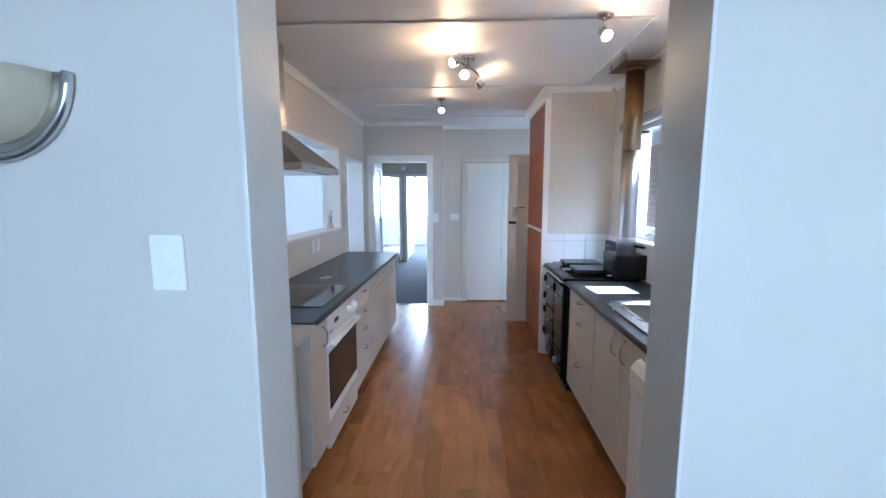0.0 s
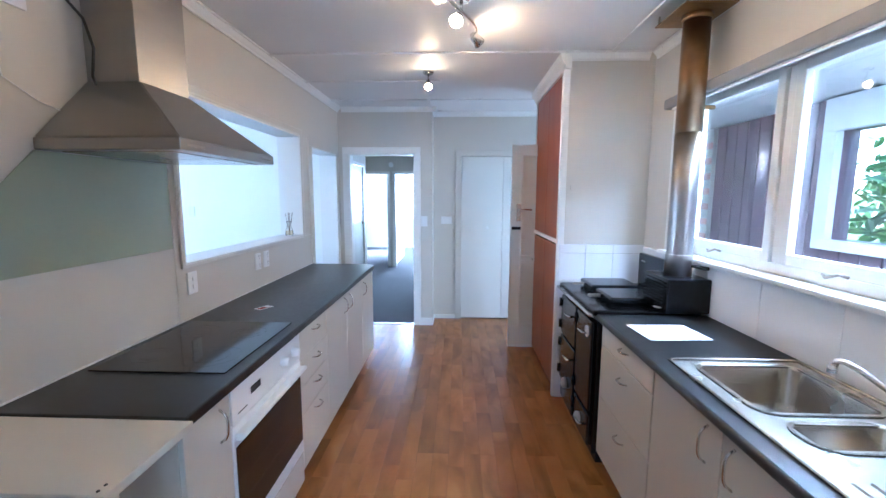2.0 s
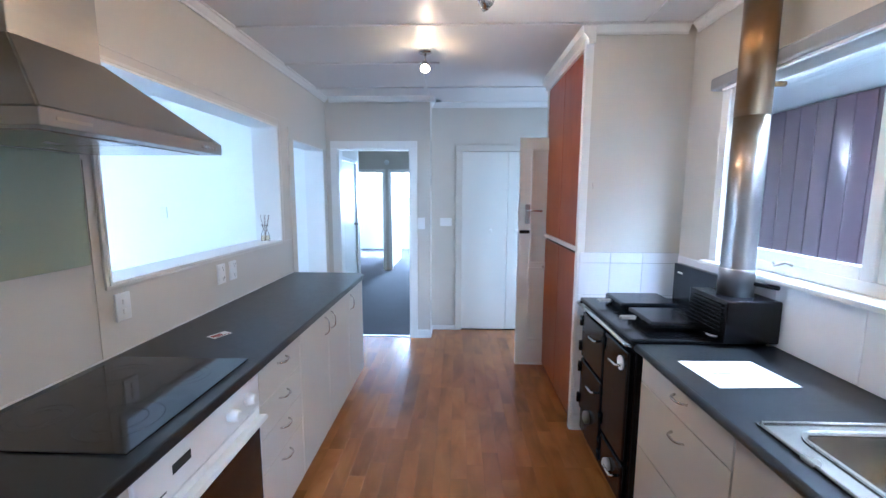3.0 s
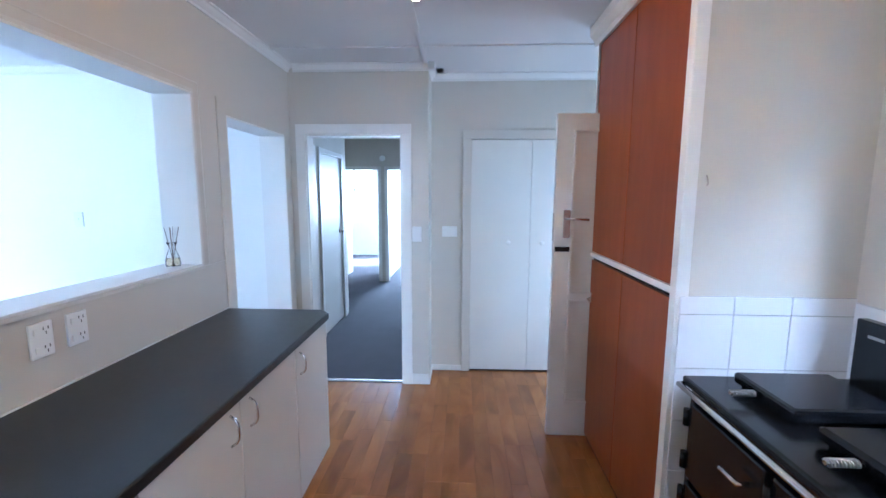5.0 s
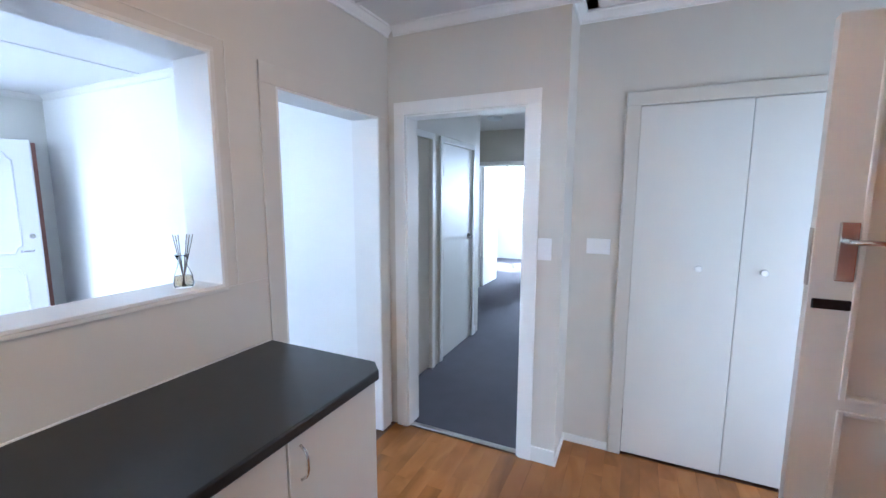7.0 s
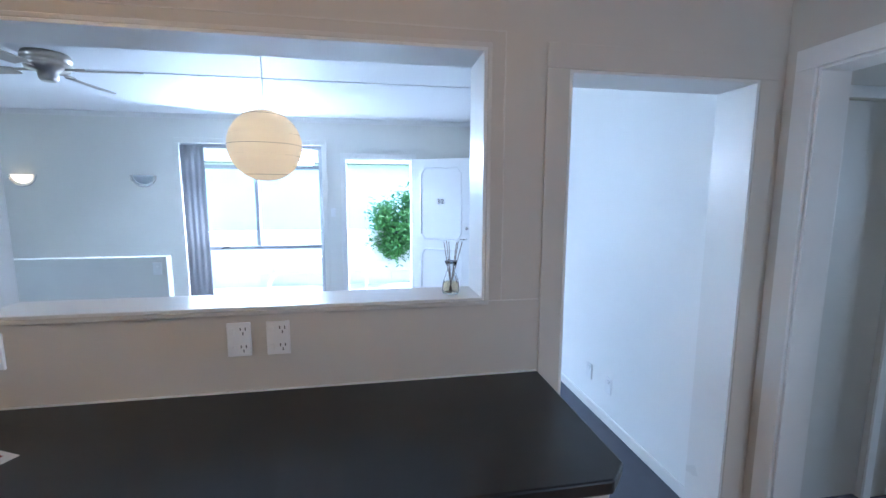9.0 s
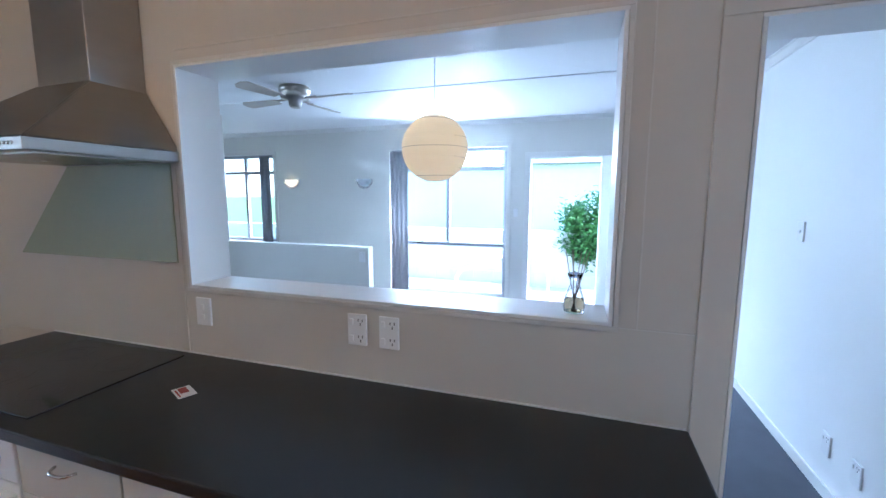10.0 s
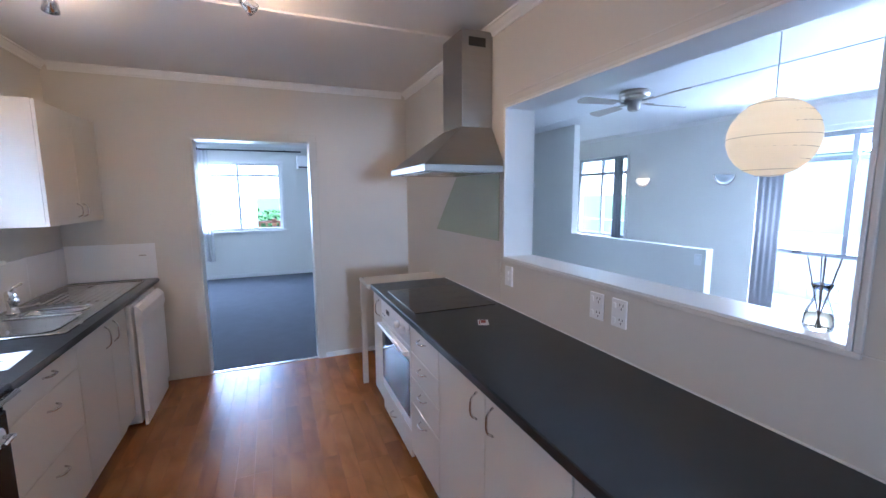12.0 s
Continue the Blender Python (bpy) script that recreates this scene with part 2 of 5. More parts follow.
def prism(points, a0, a1, axis="z", bevel=0.0, bm=None):
    """A polygon, in the two other axes in order, drawn out along an axis."""
    made = bm or bmesh.new()

    def at(p, a):
        return {"x": (a, p[0], p[1]), "y": (p[0], a, p[1]), "z": (p[0], p[1], a)}[axis]
    lo, hi = [made.verts.new(at(p, a0)) for p in points], [made.verts.new(at(p, a1)) for p in points]
    n = len(points)
    fs = [made.faces.new(lo[::-1]), made.faces.new(hi)]
    fs += [made.faces.new((lo[i], lo[(i + 1) % n], hi[(i + 1) % n], hi[i])) for i in range(n)]
    bmesh.ops.recalc_face_normals(made, faces=fs)
    if bevel:
        bmesh.ops.bevel(made, geom=list({e for f in fs for e in f.edges}), offset=bevel, segments=2, profile=0.5, affect="EDGES")
    return made


def lathe(profile, center, segments=24, axis="z", bm=None):
    """Rings of (radius, height) turned about an axis through the centre."""
    made = bm or bmesh.new()
    rings = []
    for r, h in profile:
        ring = []
        for k in range(segments):
            a = 2 * math.pi * k / segments
            u, v = r * math.cos(a), r * math.sin(a)
            d = {"z": (u, v, h), "x": (h, u, v), "y": (u, h, v)}[axis]
            ring.append(made.verts.new(Vector(center) + Vector(d)))
        rings.append(ring)
    for p, q in zip(rings, rings[1:]):
        for k in range(segments):
            made.faces.new((p[k], p[(k + 1) % segments], q[(k + 1) % segments], q[k]))
    made.faces.new(rings[0][::-1])
    made.faces.new(rings[-1])
    bmesh.ops.recalc_face_normals(made, faces=made.faces[:])
    for f in made.faces:
        f.smooth = len(f.verts) == 4
    return made


def tube(points, radius, segments=8, bm=None):
    """A round bar through the points."""
    made = bm or bmesh.new()
    pts = [Vector(p) for p in points]
    rings = []
    for i, p in enumerate(pts):
        d = (pts[min(i + 1, len(pts) - 1)] - pts[max(i - 1, 0)]).normalized()
        s = d.orthogonal().normalized() if not rings else (side - d * side.dot(d)).normalized()
        side = s
        w = d.cross(s)
        rings.append([made.verts.new(p + radius * (math.cos(a) * s + math.sin(a) * w)) for a in [2 * math.pi * k / segments for k in range(segments)]])
    for p, q in zip(rings, rings[1:]):
        for k in range(segments):
            made.faces.new((p[k], p[(k + 1) % segments], q[(k + 1) % segments], q[k])).smooth = True
    made.faces.new(rings[0][::-1])
    made.faces.new(rings[-1])
    bmesh.ops.recalc_face_normals(made, faces=made.faces[:])
    return made


def arc(a, b, rise, n=8):
    """Points of a bow from a to b, swelling by the vector rise."""
    a, b, rise = Vector(a), Vector(b), Vector(rise)
    return [a.lerp(b, k / n) + rise * (1 - (2 * k / n - 1) ** 4) for k in range(n + 1)]


def thing(name, base, label="", category="", group="", kind=""):
    ob = new(name)
    ob.empty_display_size = 0.05
    ob.location = base
    BASE[ob] = Vector(base)
    return tagged(ob, label, category, group, kind)


def part(name, bm, mat, parent=None, label=""):
    """Links a bmesh, given in world metres, as one mesh object, under a thing or a part."""
    base = BASE.get(parent, Vector())
    bmesh.ops.translate(bm, verts=bm.verts[:], vec=-base)
    me = bpy.data.meshes.new(name)
    bm.to_mesh(me)
    bm.free()
    me.materials.append(M[mat])
    ob = new(name, me)
    ob.parent = parent
    BASE[ob] = base
    return tagged(ob, label)


def solid(name, bm, mat, label="", category="", group="", kind=""):
    """A thing that is one mesh."""
    return tagged(part(name, bm, mat), label, category, group, kind)


def slab(axis, p0, p1, a0, a1, z0, z1, holes=()):
    """A wall of thickness p0..p1 along an axis, with openings (a0, a1, z0, z1) right through it."""
    cuts_a = sorted({a0, a1, *[min(max(v, a0), a1) for h in holes for v in h[:2]]})
    cuts_z = sorted({z0, z1, *[min(max(v, z0), z1) for h in holes for v in h[2:]]})

    def full(i, j):
        if not (0 <= i < len(cuts_a) - 1 and 0 <= j < len(cuts_z) - 1):
            return False
        a, z = (cuts_a[i] + cuts_a[i + 1]) / 2, (cuts_z[j] + cuts_z[j + 1]) / 2
        return not any(h[0] < a < h[1] and h[2] < z < h[3] for h in holes)
    bm = bmesh.new()
    cache = {}

    def v(p, a, z):
        key = (p, a, z)
        if key not in cache:
            cache[key] = bm.verts.new((p, a, z) if axis == "y" else (a, p, z))
        return cache[key]
    for i in range(len(cuts_a) - 1):
        for j in range(len(cuts_z) - 1):
            if not full(i, j):
                continue
            a, b, c, d = cuts_a[i], cuts_a[i + 1], cuts_z[j], cuts_z[j + 1]
            for p in (p0, p1):
                bm.faces.new((v(p, a, c), v(p, b, c), v(p, b, d), v(p, a, d)))
            for di, dj, q in ((-1, 0, ((a, c), (a, d))), (1, 0, ((b, c), (b, d))), (0, -1, ((a, c), (b, c))), (0, 1, ((a, d), (b, d)))):
                if not full(i + di, j + dj):
                    (s, t), (e, f) = q
                    bm.faces.new((v(p0, s, t), v(p0, e, f), v(p1, e, f), v(p1, s, t)))
    bmesh.ops.recalc_face_normals(bm, faces=bm.faces[:])
    return bm


def structure(name, bm, mat, label=""):
    return tagged(part(name, bm, mat), label, "", "", "structure")


def cornice(name, axis, at, side, a0, a1, z=2.54, mat="trim"):
    """A moulded cornice along an axis; side +1 or -1 is the way out of the wall."""
    prof = [(0, 0), (0, -0.055), (0.010, -0.055), (0.012, -0.042), (0.026, -0.026), (0.036, -0.012), (0.046, -0.010), (0.046, 0)]
    pts = [(at + side * p, z + h) for p, h in prof]
    return structure(name, prism(pts, a0, a1, "y" if axis == "y" else "x"), mat, "white moulded cornice below the ceiling")


def frame_round(name, axis, at, side, a0, a1, z1, width=0.07, depth=0.014, mat="jamb", z0=0.0, foot=False):
    """A flat casing round an opening, proud of the wall."""
    p0, p1 = sorted((at, at + side * depth))

    def piece(u0, u1, v0, v1):
        return box(p0, u0, v0, p1, u1, v1, 0.003) if axis == "y" else box(u0, p0, v0, u1, p1, v1, 0.003)
    top = structure(name, piece(a0 - width, a1 + width, z1, z1 + width), mat, "painted wooden casing round an opening")
    part("casing_upright", piece(a0 - width, a0, z0, z1), mat, top)
    part("casing_upright", piece(a1, a1 + width, z0, z1), mat, top)
    if foot:
        part("casing_foot", piece(a0 - width, a1 + width, z0 - width, z0), mat, top)
    return top


def bow_handle(parent, p, q, out, radius=0.0045):
    """A bowed metal pull from p to q."""
    return part("handle", tube(arc(p, q, out), radius), "chrome", parent, "satin metal bow handle")

# ---- the large structure ----
H = 2.54
structure("floor", box(-1.6, 1.125, -0.12, 1.5, 6.80, -0.012), "sublayer", "oak laminate strip floor of the kitchen")
structure("floor_dining", box(-1.513, -3.6, -0.12, 2.6, 1.122, -0.001), "carpet", "blue-grey carpet of the dining room")
structure("floor_dining_corner", box(-1.9, -3.6, -0.12, -1.515, -1.402, -0.001), "carpet", "blue-grey carpet of the dining room")
structure("floor_living", box(-5.64, -1.4, -0.12, -1.515, 5.83, -0.001), "carpet", "blue-grey carpet of the living room")
structure("floor_hall", box(-3.0, 5.9, -0.12, -0.45, 9.99, -0.001), "hall_carpet", "dark charcoal carpet of the hall")
structure("floor_bedroom", box(-4.2, 9.99, -0.12, 1.0, 13.3, -0.001), "hall_carpet", "dark charcoal carpet of the far bedroom")
structure("wall_west", slab("y", -1.60, -1.43, 1.155, 5.85, 0, H, [(3.052, 4.656, 1.187, 2.057), (4.955, 5.732, 0, 2.003)]), "wall", "greige wall with a serving hatch and a doorway")
structure("wall_south", slab("x", 0.995, 1.155, -1.60, 2.6, 0, H, [(-0.515, 0.420, 0, 2.045)]), "wall", "pale wall with a doorway to the kitchen")
structure("wall_north", slab("x", 5.85, 5.97, -1.60, -0.343, 0, H, [(-1.306, -0.553, 0, 2.022)]), "wall", "greige wall with the hall doorway")
structure("wall_nib", box(-0.45, 5.97, 0, -0.343, 6.26, H), "wall", "greige return wall")
structure("wall_cupboard", slab("x", 6.14, 6.26, -0.343, 1.50, 0, H, [(-0.006, 1.005, 0, 2.022)]), "wall", "greige wall with a built-in cupboard")
structure("wall_cupboard_back", box(-0.343, 6.72, 0, 1.5, 6.80, H), "wall", "plain cupboard back wall")
structure("wall_cupboard_side", box(1.40, 6.26, 0, 1.5, 6.72, H), "wall", "plain cupboard side wall")
structure("wall_east", slab("y", 1.33, 1.50, 1.155, 6.14, 0, H, [(2.04, 3.73, 1.20, 2.15), (5.21, 6.04, 0, 2.04)]), "wall", "greige wall with a wide timber window")
structure("wall_pantry", box(0.735, 4.112, 0, 1.33, 4.21, H), "wall", "greige side wall of the pantry")
structure("wall_living_front", slab("y", -5.80, -5.64, -1.4, 5.97, 0, H, [(-1.3, -0.09, 0.81, 2.2), (1.945, 3.63, 0.17, 2.2), (3.92, 4.80, 0, 2.05)]), "pale", "cream wall with windows and the front door")
structure("wall_living_north", slab("x", 5.83, 5.97, -5.64, -1.60, 0, H), "pale_brightened", "living room wall with window light put into its pale paint")
structure("wall_living_south", slab("x", -1.5, -1.4, -5.64, -1.9, 0, H), "pale", "plain cream wall")
structure("wall_divider", slab("y", -4.31, -4.21, -1.4, 2.35, 0, H, [(0.30, 2.36, 0.99, H + 0.1)]), "pale", "cream room divider with a half-height part")
structure("wall_dining_south", slab("x", -3.76, -3.6, -1.98, 2.76, 0, H, [(-0.36, 2.1, 0.90, 2.19)]), "pale", "cream wall with a wide window")
structure("wall_dining_east", slab("y", 2.6, 2.76, -3.6, 1.155, 0, H), "pale", "plain cream wall")
structure("wall_dining_west", slab("y", -1.98, -1.9, -3.6, -1.4, 0, H), "pale", "plain cream wall")
structure("wall_hall_west", slab("y", -1.70, -1.58, 5.97, 7.80, 0, H, [(6.13, 6.74, 0, 2.0), (6.95, 7.70, 0, 2.0)]), "wall", "greige hall wall with two doors")
structure("wall_hall_return", slab("x", 7.80, 7.90, -2.50, -1.58, 0, H), "wall", "greige hall wall")
structure("wall_hall_recess", slab("y", -2.50, -2.40, 7.90, 9.93, 0, H), "wall", "greige hall wall")
structure("wall_hall_east", slab("y", -0.343, -0.24, 6.26, 9.93, 0, H), "wall", "greige hall wall")
structure("wall_hall_north", slab("x", 9.93, 10.05, -2.50, -0.24, 0, H, [(-2.34, -1.58, 0, 2.0), (-1.40, -0.62, 0, 2.0)]), "wall", "greige hall wall with two open doorways")
structure("wall_bedroom_north", slab("x", 13.3, 13.42, -4.2, 1.0, 0, H, [(-3.5, -2.35, 0.9, 2.25), (-1.6, -0.2, 0.9, 2.25)]), "pale", "cream bedroom wall with windows")
structure("wall_bedroom_west", slab("y", -4.3, -4.2, 10.05, 13.42, 0, H), "pale", "plain cream wall")
structure("wall_bedroom_east", slab("y", 1.0, 1.1, 10.05, 13.42, 0, H), "pale", "plain cream wall")
structure("wall_bedroom_middle", slab("y", -1.54, -1.44, 10.05, 11.6, 0, H), "pale", "plain cream wall")
structure("wall_bedroom_south", slab("x", 9.99, 10.05, -4.2, -2.50, 0, H), "pale", "plain cream wall")
structure("wall_bedroom_south_east", slab("x", 9.99, 10.05, -0.24, 1.0, 0, H), "pale", "plain cream wall")

# ceilings, with their cover battens in the same mesh
bm = box(-1.6, 0.995, H, 1.5, 6.8, H + 0.1)
for y in (2.65, 4.08, 5.49):
    box(-1.384, y - 0.016, H - 0.011, (1.0 if y < 3 else 1.28) if y < 5 else 1.28, y + 0.016, H + 0.01, 0, bm)
box(-1.384, 4.78 - 0.016, H - 0.011, -0.2, 4.78 + 0.016, H + 0.01, 0, bm)
box(1.004, 2.68, H - 0.011, 1.036, 4.06, H + 0.01, 0, bm)
box(-0.376, 4.80, H - 0.0115, -0.344, 5.80, H + 0.01, 0, bm)
structure("ceiling", bm, "ceiling", "off-white kitchen ceiling with cover battens")
structure("ceiling_dining_corner", box(-1.98, -3.76, H, -1.60, -1.5, H + 0.1), "white_ceiling", "white ceiling")
structure("ceiling_dining", box(-1.60, -3.76, H, 2.76, 0.995, H + 0.1), "white_ceiling", "white ceiling")
bm = box(-5.8, -1.5, H, -1.60, 5.97, H + 0.1)
for x in (-3.84,):
    box(x - 0.012, -1.35, H - 0.006, x + 0.012, 5.8, H + 0.01, 0, bm)
structure("ceiling_living", bm, "white_ceiling", "white living room ceiling with a cover batten")
# unseen slab, added to block sun and sky from the yard wall
structure("roof_east", box(-1.5, -4.2, H + 0.12, 1.60, 14.0, H + 0.26), "soffit", "unseen roof slab added to keep sun off the yard")
structure("ceiling_hall", box(-2.5, 5.97, H, -0.24, 10.05, H + 0.1), "ceiling", "off-white hall ceiling")
structure("ceiling_bedroom", box(-4.3, 10.05, H, 1.1, 13.42, H + 0.1), "white_ceiling", "white ceiling")

cornice("cornice_west", "y", -1.43, 1, 1.155, 5.85)
cornice("cornice_north", "x", 5.85, -1, -1.384, -0.2975)
cornice("cornice_nib", "y", -0.343, 1, 5.8045, 6.125)
cornice("cornice_cupboard", "x", 6.14, -1, -0.343, 1.33)
structure("cornice_corner", box(-0.346, 5.801, 2.482, -0.294, 5.853, 2.539, 0.004), "trim", "white cornice corner block")
cornice("cornice_south", "x", 1.155, 1, -1.384, 1.284)
cornice("cornice_east", "y", 1.33, -1, 1.155, 4.08)
cornice("cornice_pantry_side", "x", 4.112, -1, 0.68, 1.284)
cornice("cornice_living_front", "y", -5.64, 1, -1.4, 5.83)
cornice("cornice_living_north", "x", 5.83, -1, -5.59, -1.6)
cornice("cornice_living_kitchen", "y", -1.60, -1, 1.2, 5.78)
cornice("cornice_dining_south", "x", -3.6, 1, -1.9, 2.6)

# casings and jambs
frame_round("casing_kitchen_south", "x", 1.155, 1, -0.515, 0.420, 2.045, 0.055, 0.012, "wall")
frame_round("casing_hall", "x", 5.85, -1, -1.306, -0.553, 2.022, 0.075, 0.016, "trim")
frame_round("casing_cupboard", "x", 6.14, -1, -0.006, 1.005, 2.022, 0.07, 0.014, "wall")
frame_round("casing_living_doorway", "y", -1.43, 1, 4.955, 5.732, 2.003, 0.085, 0.010, "wall")
frame_round("casing_hatch", "y", -1.43, 1, 3.052, 4.656, 2.057, 0.016, 0.012, "jamb", 1.187, True)
frame_round("casing_hall_far_door", "x", 9.93, -1, -2.34, -1.58, 2.0, 0.06, 0.012, "trim")
frame_round("casing_hall_second_door", "x", 9.93, -1, -1.40, -0.62, 2.0, 0.06, 0.012, "trim")
frame_round("casing_front_window", "y", -5.64, 1, 1.945, 3.63, 2.2, 0.06, 0.014, "pale", 0.17, True)
frame_round("casing_front_door", "y", -5.64, 1, 3.92, 4.80, 2.05, 0.06, 0.014, "trim")
frame_round("casing_side_window", "y", -5.64, 1, -1.3, -0.09, 2.2, 0.06, 0.014, "pale", 0.81, True)
frame_round("casing_dining_window", "x", -3.6, 1, -0.36, 2.1, 2.19, 0.05, 0.014, "trim", 0.90, True)


def lining(name, axis, p0, p1, a0, a1, z0, z1, mat, sill=False, t=0.012):
    """Boards that line an opening through a wall."""
    def piece(u0, u1, v0, v1):
        return box(p0, u0, v0, p1, u1, v1, 0.002) if axis == "y" else box(u0, p0, v0, u1, p1, v1, 0.002)
    top = structure(name, piece(a0, a1, z1 - t, z1 - 0.001), mat, "painted board lining of an opening")
    part("lining_upright", piece(a0 + 0.001, a0 + t, z0, z1 - t), mat, top)
    part("lining_upright", piece(a1 - t, a1 - 0.001, z0, z1 - t), mat, top)
    if sill:
        part("lining_sill", piece(a0 + t, a1 - t, z0 + 0.001, z0 + t), mat, top)


lining("hatch_lining", "y", -1.615, -1.416, 3.052, 4.656, 1.187, 2.057, "trim", True)
lining("living_doorway_lining", "y", -1.612, -1.422, 4.955, 5.732, 0, 2.003, "trim")
lining("south_doorway_lining", "x", 0.985, 1.165, -0.515, 0.420, 0, 2.045, "jamb")
lining("hall_doorway_lining", "x", 5.846, 5.98, -1.306, -0.553, 0, 2.022, "trim")
lining("front_door_lining", "y", -5.81, -5.63, 3.92, 4.80, 0, 2.05, "trim")

# wall sheet joints
structure("wall_joint_low", box(-1.43, 4.672, 1.180, -1.4265, 4.868, 1.184), "jamb", "thin joint strip on the wall")
structure("wall_joint_upright", box(-1.43, 2.995, 0.905, -1.426, 3.012, 1.67, 0.001), "wall", "thin cover strip on the wall")
structure("wall_joint_high", box(-1.43, 3.05, 2.112, -1.4265, 4.72, 2.116), "jamb", "thin joint strip on the wall")
structure("wall_joint_side", box(-1.43, 4.72, 1.184, -1.4265, 4.724, 2.116), "jamb", "thin joint strip on the wall")

# skirtings and thresholds
for nm, b in (("baseboard_north", box(-0.478, 5.838, 0, -0.343, 5.85, 0.09, 0.003)), ("baseboard_nib", box(-0.343, 5.838, 0, -0.333, 6.14, 0.05, 0.003)),
              ("baseboard_cupboard", box(-0.333, 6.13, 0, -0.078, 6.14, 0.05, 0.003)), ("baseboard_south", box(-1.43, 1.155, 0, -0.575, 1.167, 0.05, 0.003)),
              ("baseboard_living", box(-5.64, 5.818, 0, -1.6, 5.83, 0.07, 0.003)), ("baseboard_dining", box(-1.9, -3.6, 0, 2.6, -3.588, 0.07, 0.003)),
              ("baseboard_hall", box(-1.58, 7.74, 0, -1.568, 7.80, 0.09, 0.003))):
    structure(nm, b, "trim", "painted skirting board")
structure("threshold_dining", prism([(1.108, 0.0), (1.143, 0.0), (1.138, 0.006), (1.113, 0.006)], -0.500, 0.405, "x"), "chrome", "metal carpet threshold strip")
structure("threshold_hall", prism([(5.865, 0.0), (5.905, 0.0), (5.90, 0.006), (5.87, 0.006)], -1.29, -0.567, "x"), "chrome", "metal carpet threshold strip")


# ---- windows ----
def window(name, axis, pos, a0, a1, z0, z1, splits=(), transom=None, fw=0.045, depth=0.05, mat="trim", label="white timber window", low=None):
    """A framed window with mullions at splits and one transom."""
    def piece(u0, u1, v0, v1, d=depth, bev=0.004):
        return box(pos - d / 2, u0, v0, pos + d / 2, u1, v1, bev) if axis == "y" else box(u0, pos - d / 2, v0, u1, pos + d / 2, v1, bev)
    top = structure(name, piece(a0, a1, z1 - fw, z1), mat, label)
    part("window_frame", piece(a0, a0 + fw, z0, z1 - fw), mat, top)
    part("window_frame", piece(a1 - fw, a1, z0, z1 - fw), mat, top)
    part("window_frame", piece(a0 + fw, a1 - fw, z0, z0 + fw), mat, top)
    edges = [a0 + fw, *splits, a1 - fw]
    if low:
        part("transom", piece(a0 + fw, a1 - fw, low, low + fw, depth - 0.01), mat, top)
        part("pane", piece(a0 + fw, a1 - fw, z0 + fw, low, 0.004, 0), "pane", top).visible_shadow = False
        part("latch", tube([(pos + 0.03, a0 + 0.40, low + 0.02), (pos + 0.06, a0 + 0.42, low + 0.03), (pos + 0.065, a0 + 0.50, low + 0.045)], 0.009), "dark_slot", top, "dark window latch")
        z0 = low
    for s in splits:
        part("mullion", piece(s - fw / 2, s + fw / 2, (low or z0) + fw, z1 - fw, depth - 0.006), mat, top)
    if transom:
        for i in range(len(edges) - 1):
            u0, u1 = edges[i] + (fw / 2 if i else 0), edges[i + 1] - (fw / 2 if i < len(edges) - 2 else 0)
            part("transom", piece(u0, u1, transom - fw / 2, transom + fw / 2, depth - 0.01), mat, top)
    for i in range(len(edges) - 1):
        u0, u1 = edges[i] + (fw / 2 if i else 0), edges[i + 1] - (fw / 2 if i < len(edges) - 2 else 0)
        for v0, v1 in ([(z0 + fw, transom - fw / 2), (transom + fw / 2, z1 - fw)] if transom else [(z0 + fw, z1 - fw)]):
            part("pane", piece(u0, u1, v0, v1, 0.004, 0), "pane", top).visible_shadow = False
    return top


w = window("window_1", "y", 1.42, 2.04, 3.73, 1.20, 2.15, (2.245, 2.93), None, 0.05, 0.07, "trim", "cream timber kitchen window with two sashes")
for s0, s1 in ((2.958, 3.68), (2.272, 2.902)):
    part("sash", box(1.375, s0, 1.25, 1.41, s0 + 0.045, 2.10, 0.004), "trim", w)
    part("sash", box(1.375, s1 - 0.045, 1.25, 1.41, s1, 2.10, 0.004), "trim", w)
    part("sash", box(1.375, s0 + 0.045, 1.25, 1.41, s1 - 0.045, 1.30, 0.004), "trim", w)
    part("sash", box(1.375, s0 + 0.045, 2.06, 1.41, s1 - 0.045, 2.10, 0.004), "trim", w)
    m = (s0 + s1) / 2
    part("latch", tube([(1.37, m - 0.03, 1.255), (1.345, m - 0.02, 1.265), (1.34, m + 0.03, 1.245), (1.345, m + 0.05, 1.255)], 0.006), "nickel", w, "brass casement stay")
part("window_sill", box(1.275, 2.0, 1.180, 1.385, 3.80, 1.202, 0.005), "trim", w)
part("casing", box(1.318, 3.73, 1.202, 1.33, 3.79, 2.16, 0.003), "trim", w)
part("casing", box(1.318, 2.025, 1.202, 1.33, 2.04, 2.16, 0.003), "trim", w)
part("blind_box", box(1.255, 2.03, 2.085, 1.33, 3.80, 2.15, 0.012), "curtain", w, "dark grey roller blind cassette")
part("blind_rail", box(1.27, 2.03, 2.072, 1.285, 3.72, 2.085, 0.004), "trim", w, "white bottom rail of a rolled blind")
window("window_2", "y", -5.72, 1.945, 3.63, 0.17, 2.2, (2.80,), 1.92, 0.05, 0.06, "backlit_frame", "tall white timber living room window", 0.86)
window("window_3", "y", -5.72, -1.3, -0.09, 0.81, 2.2, (-0.7,), 1.92, 0.05, 0.06, "backlit_frame", "white timber living room window")
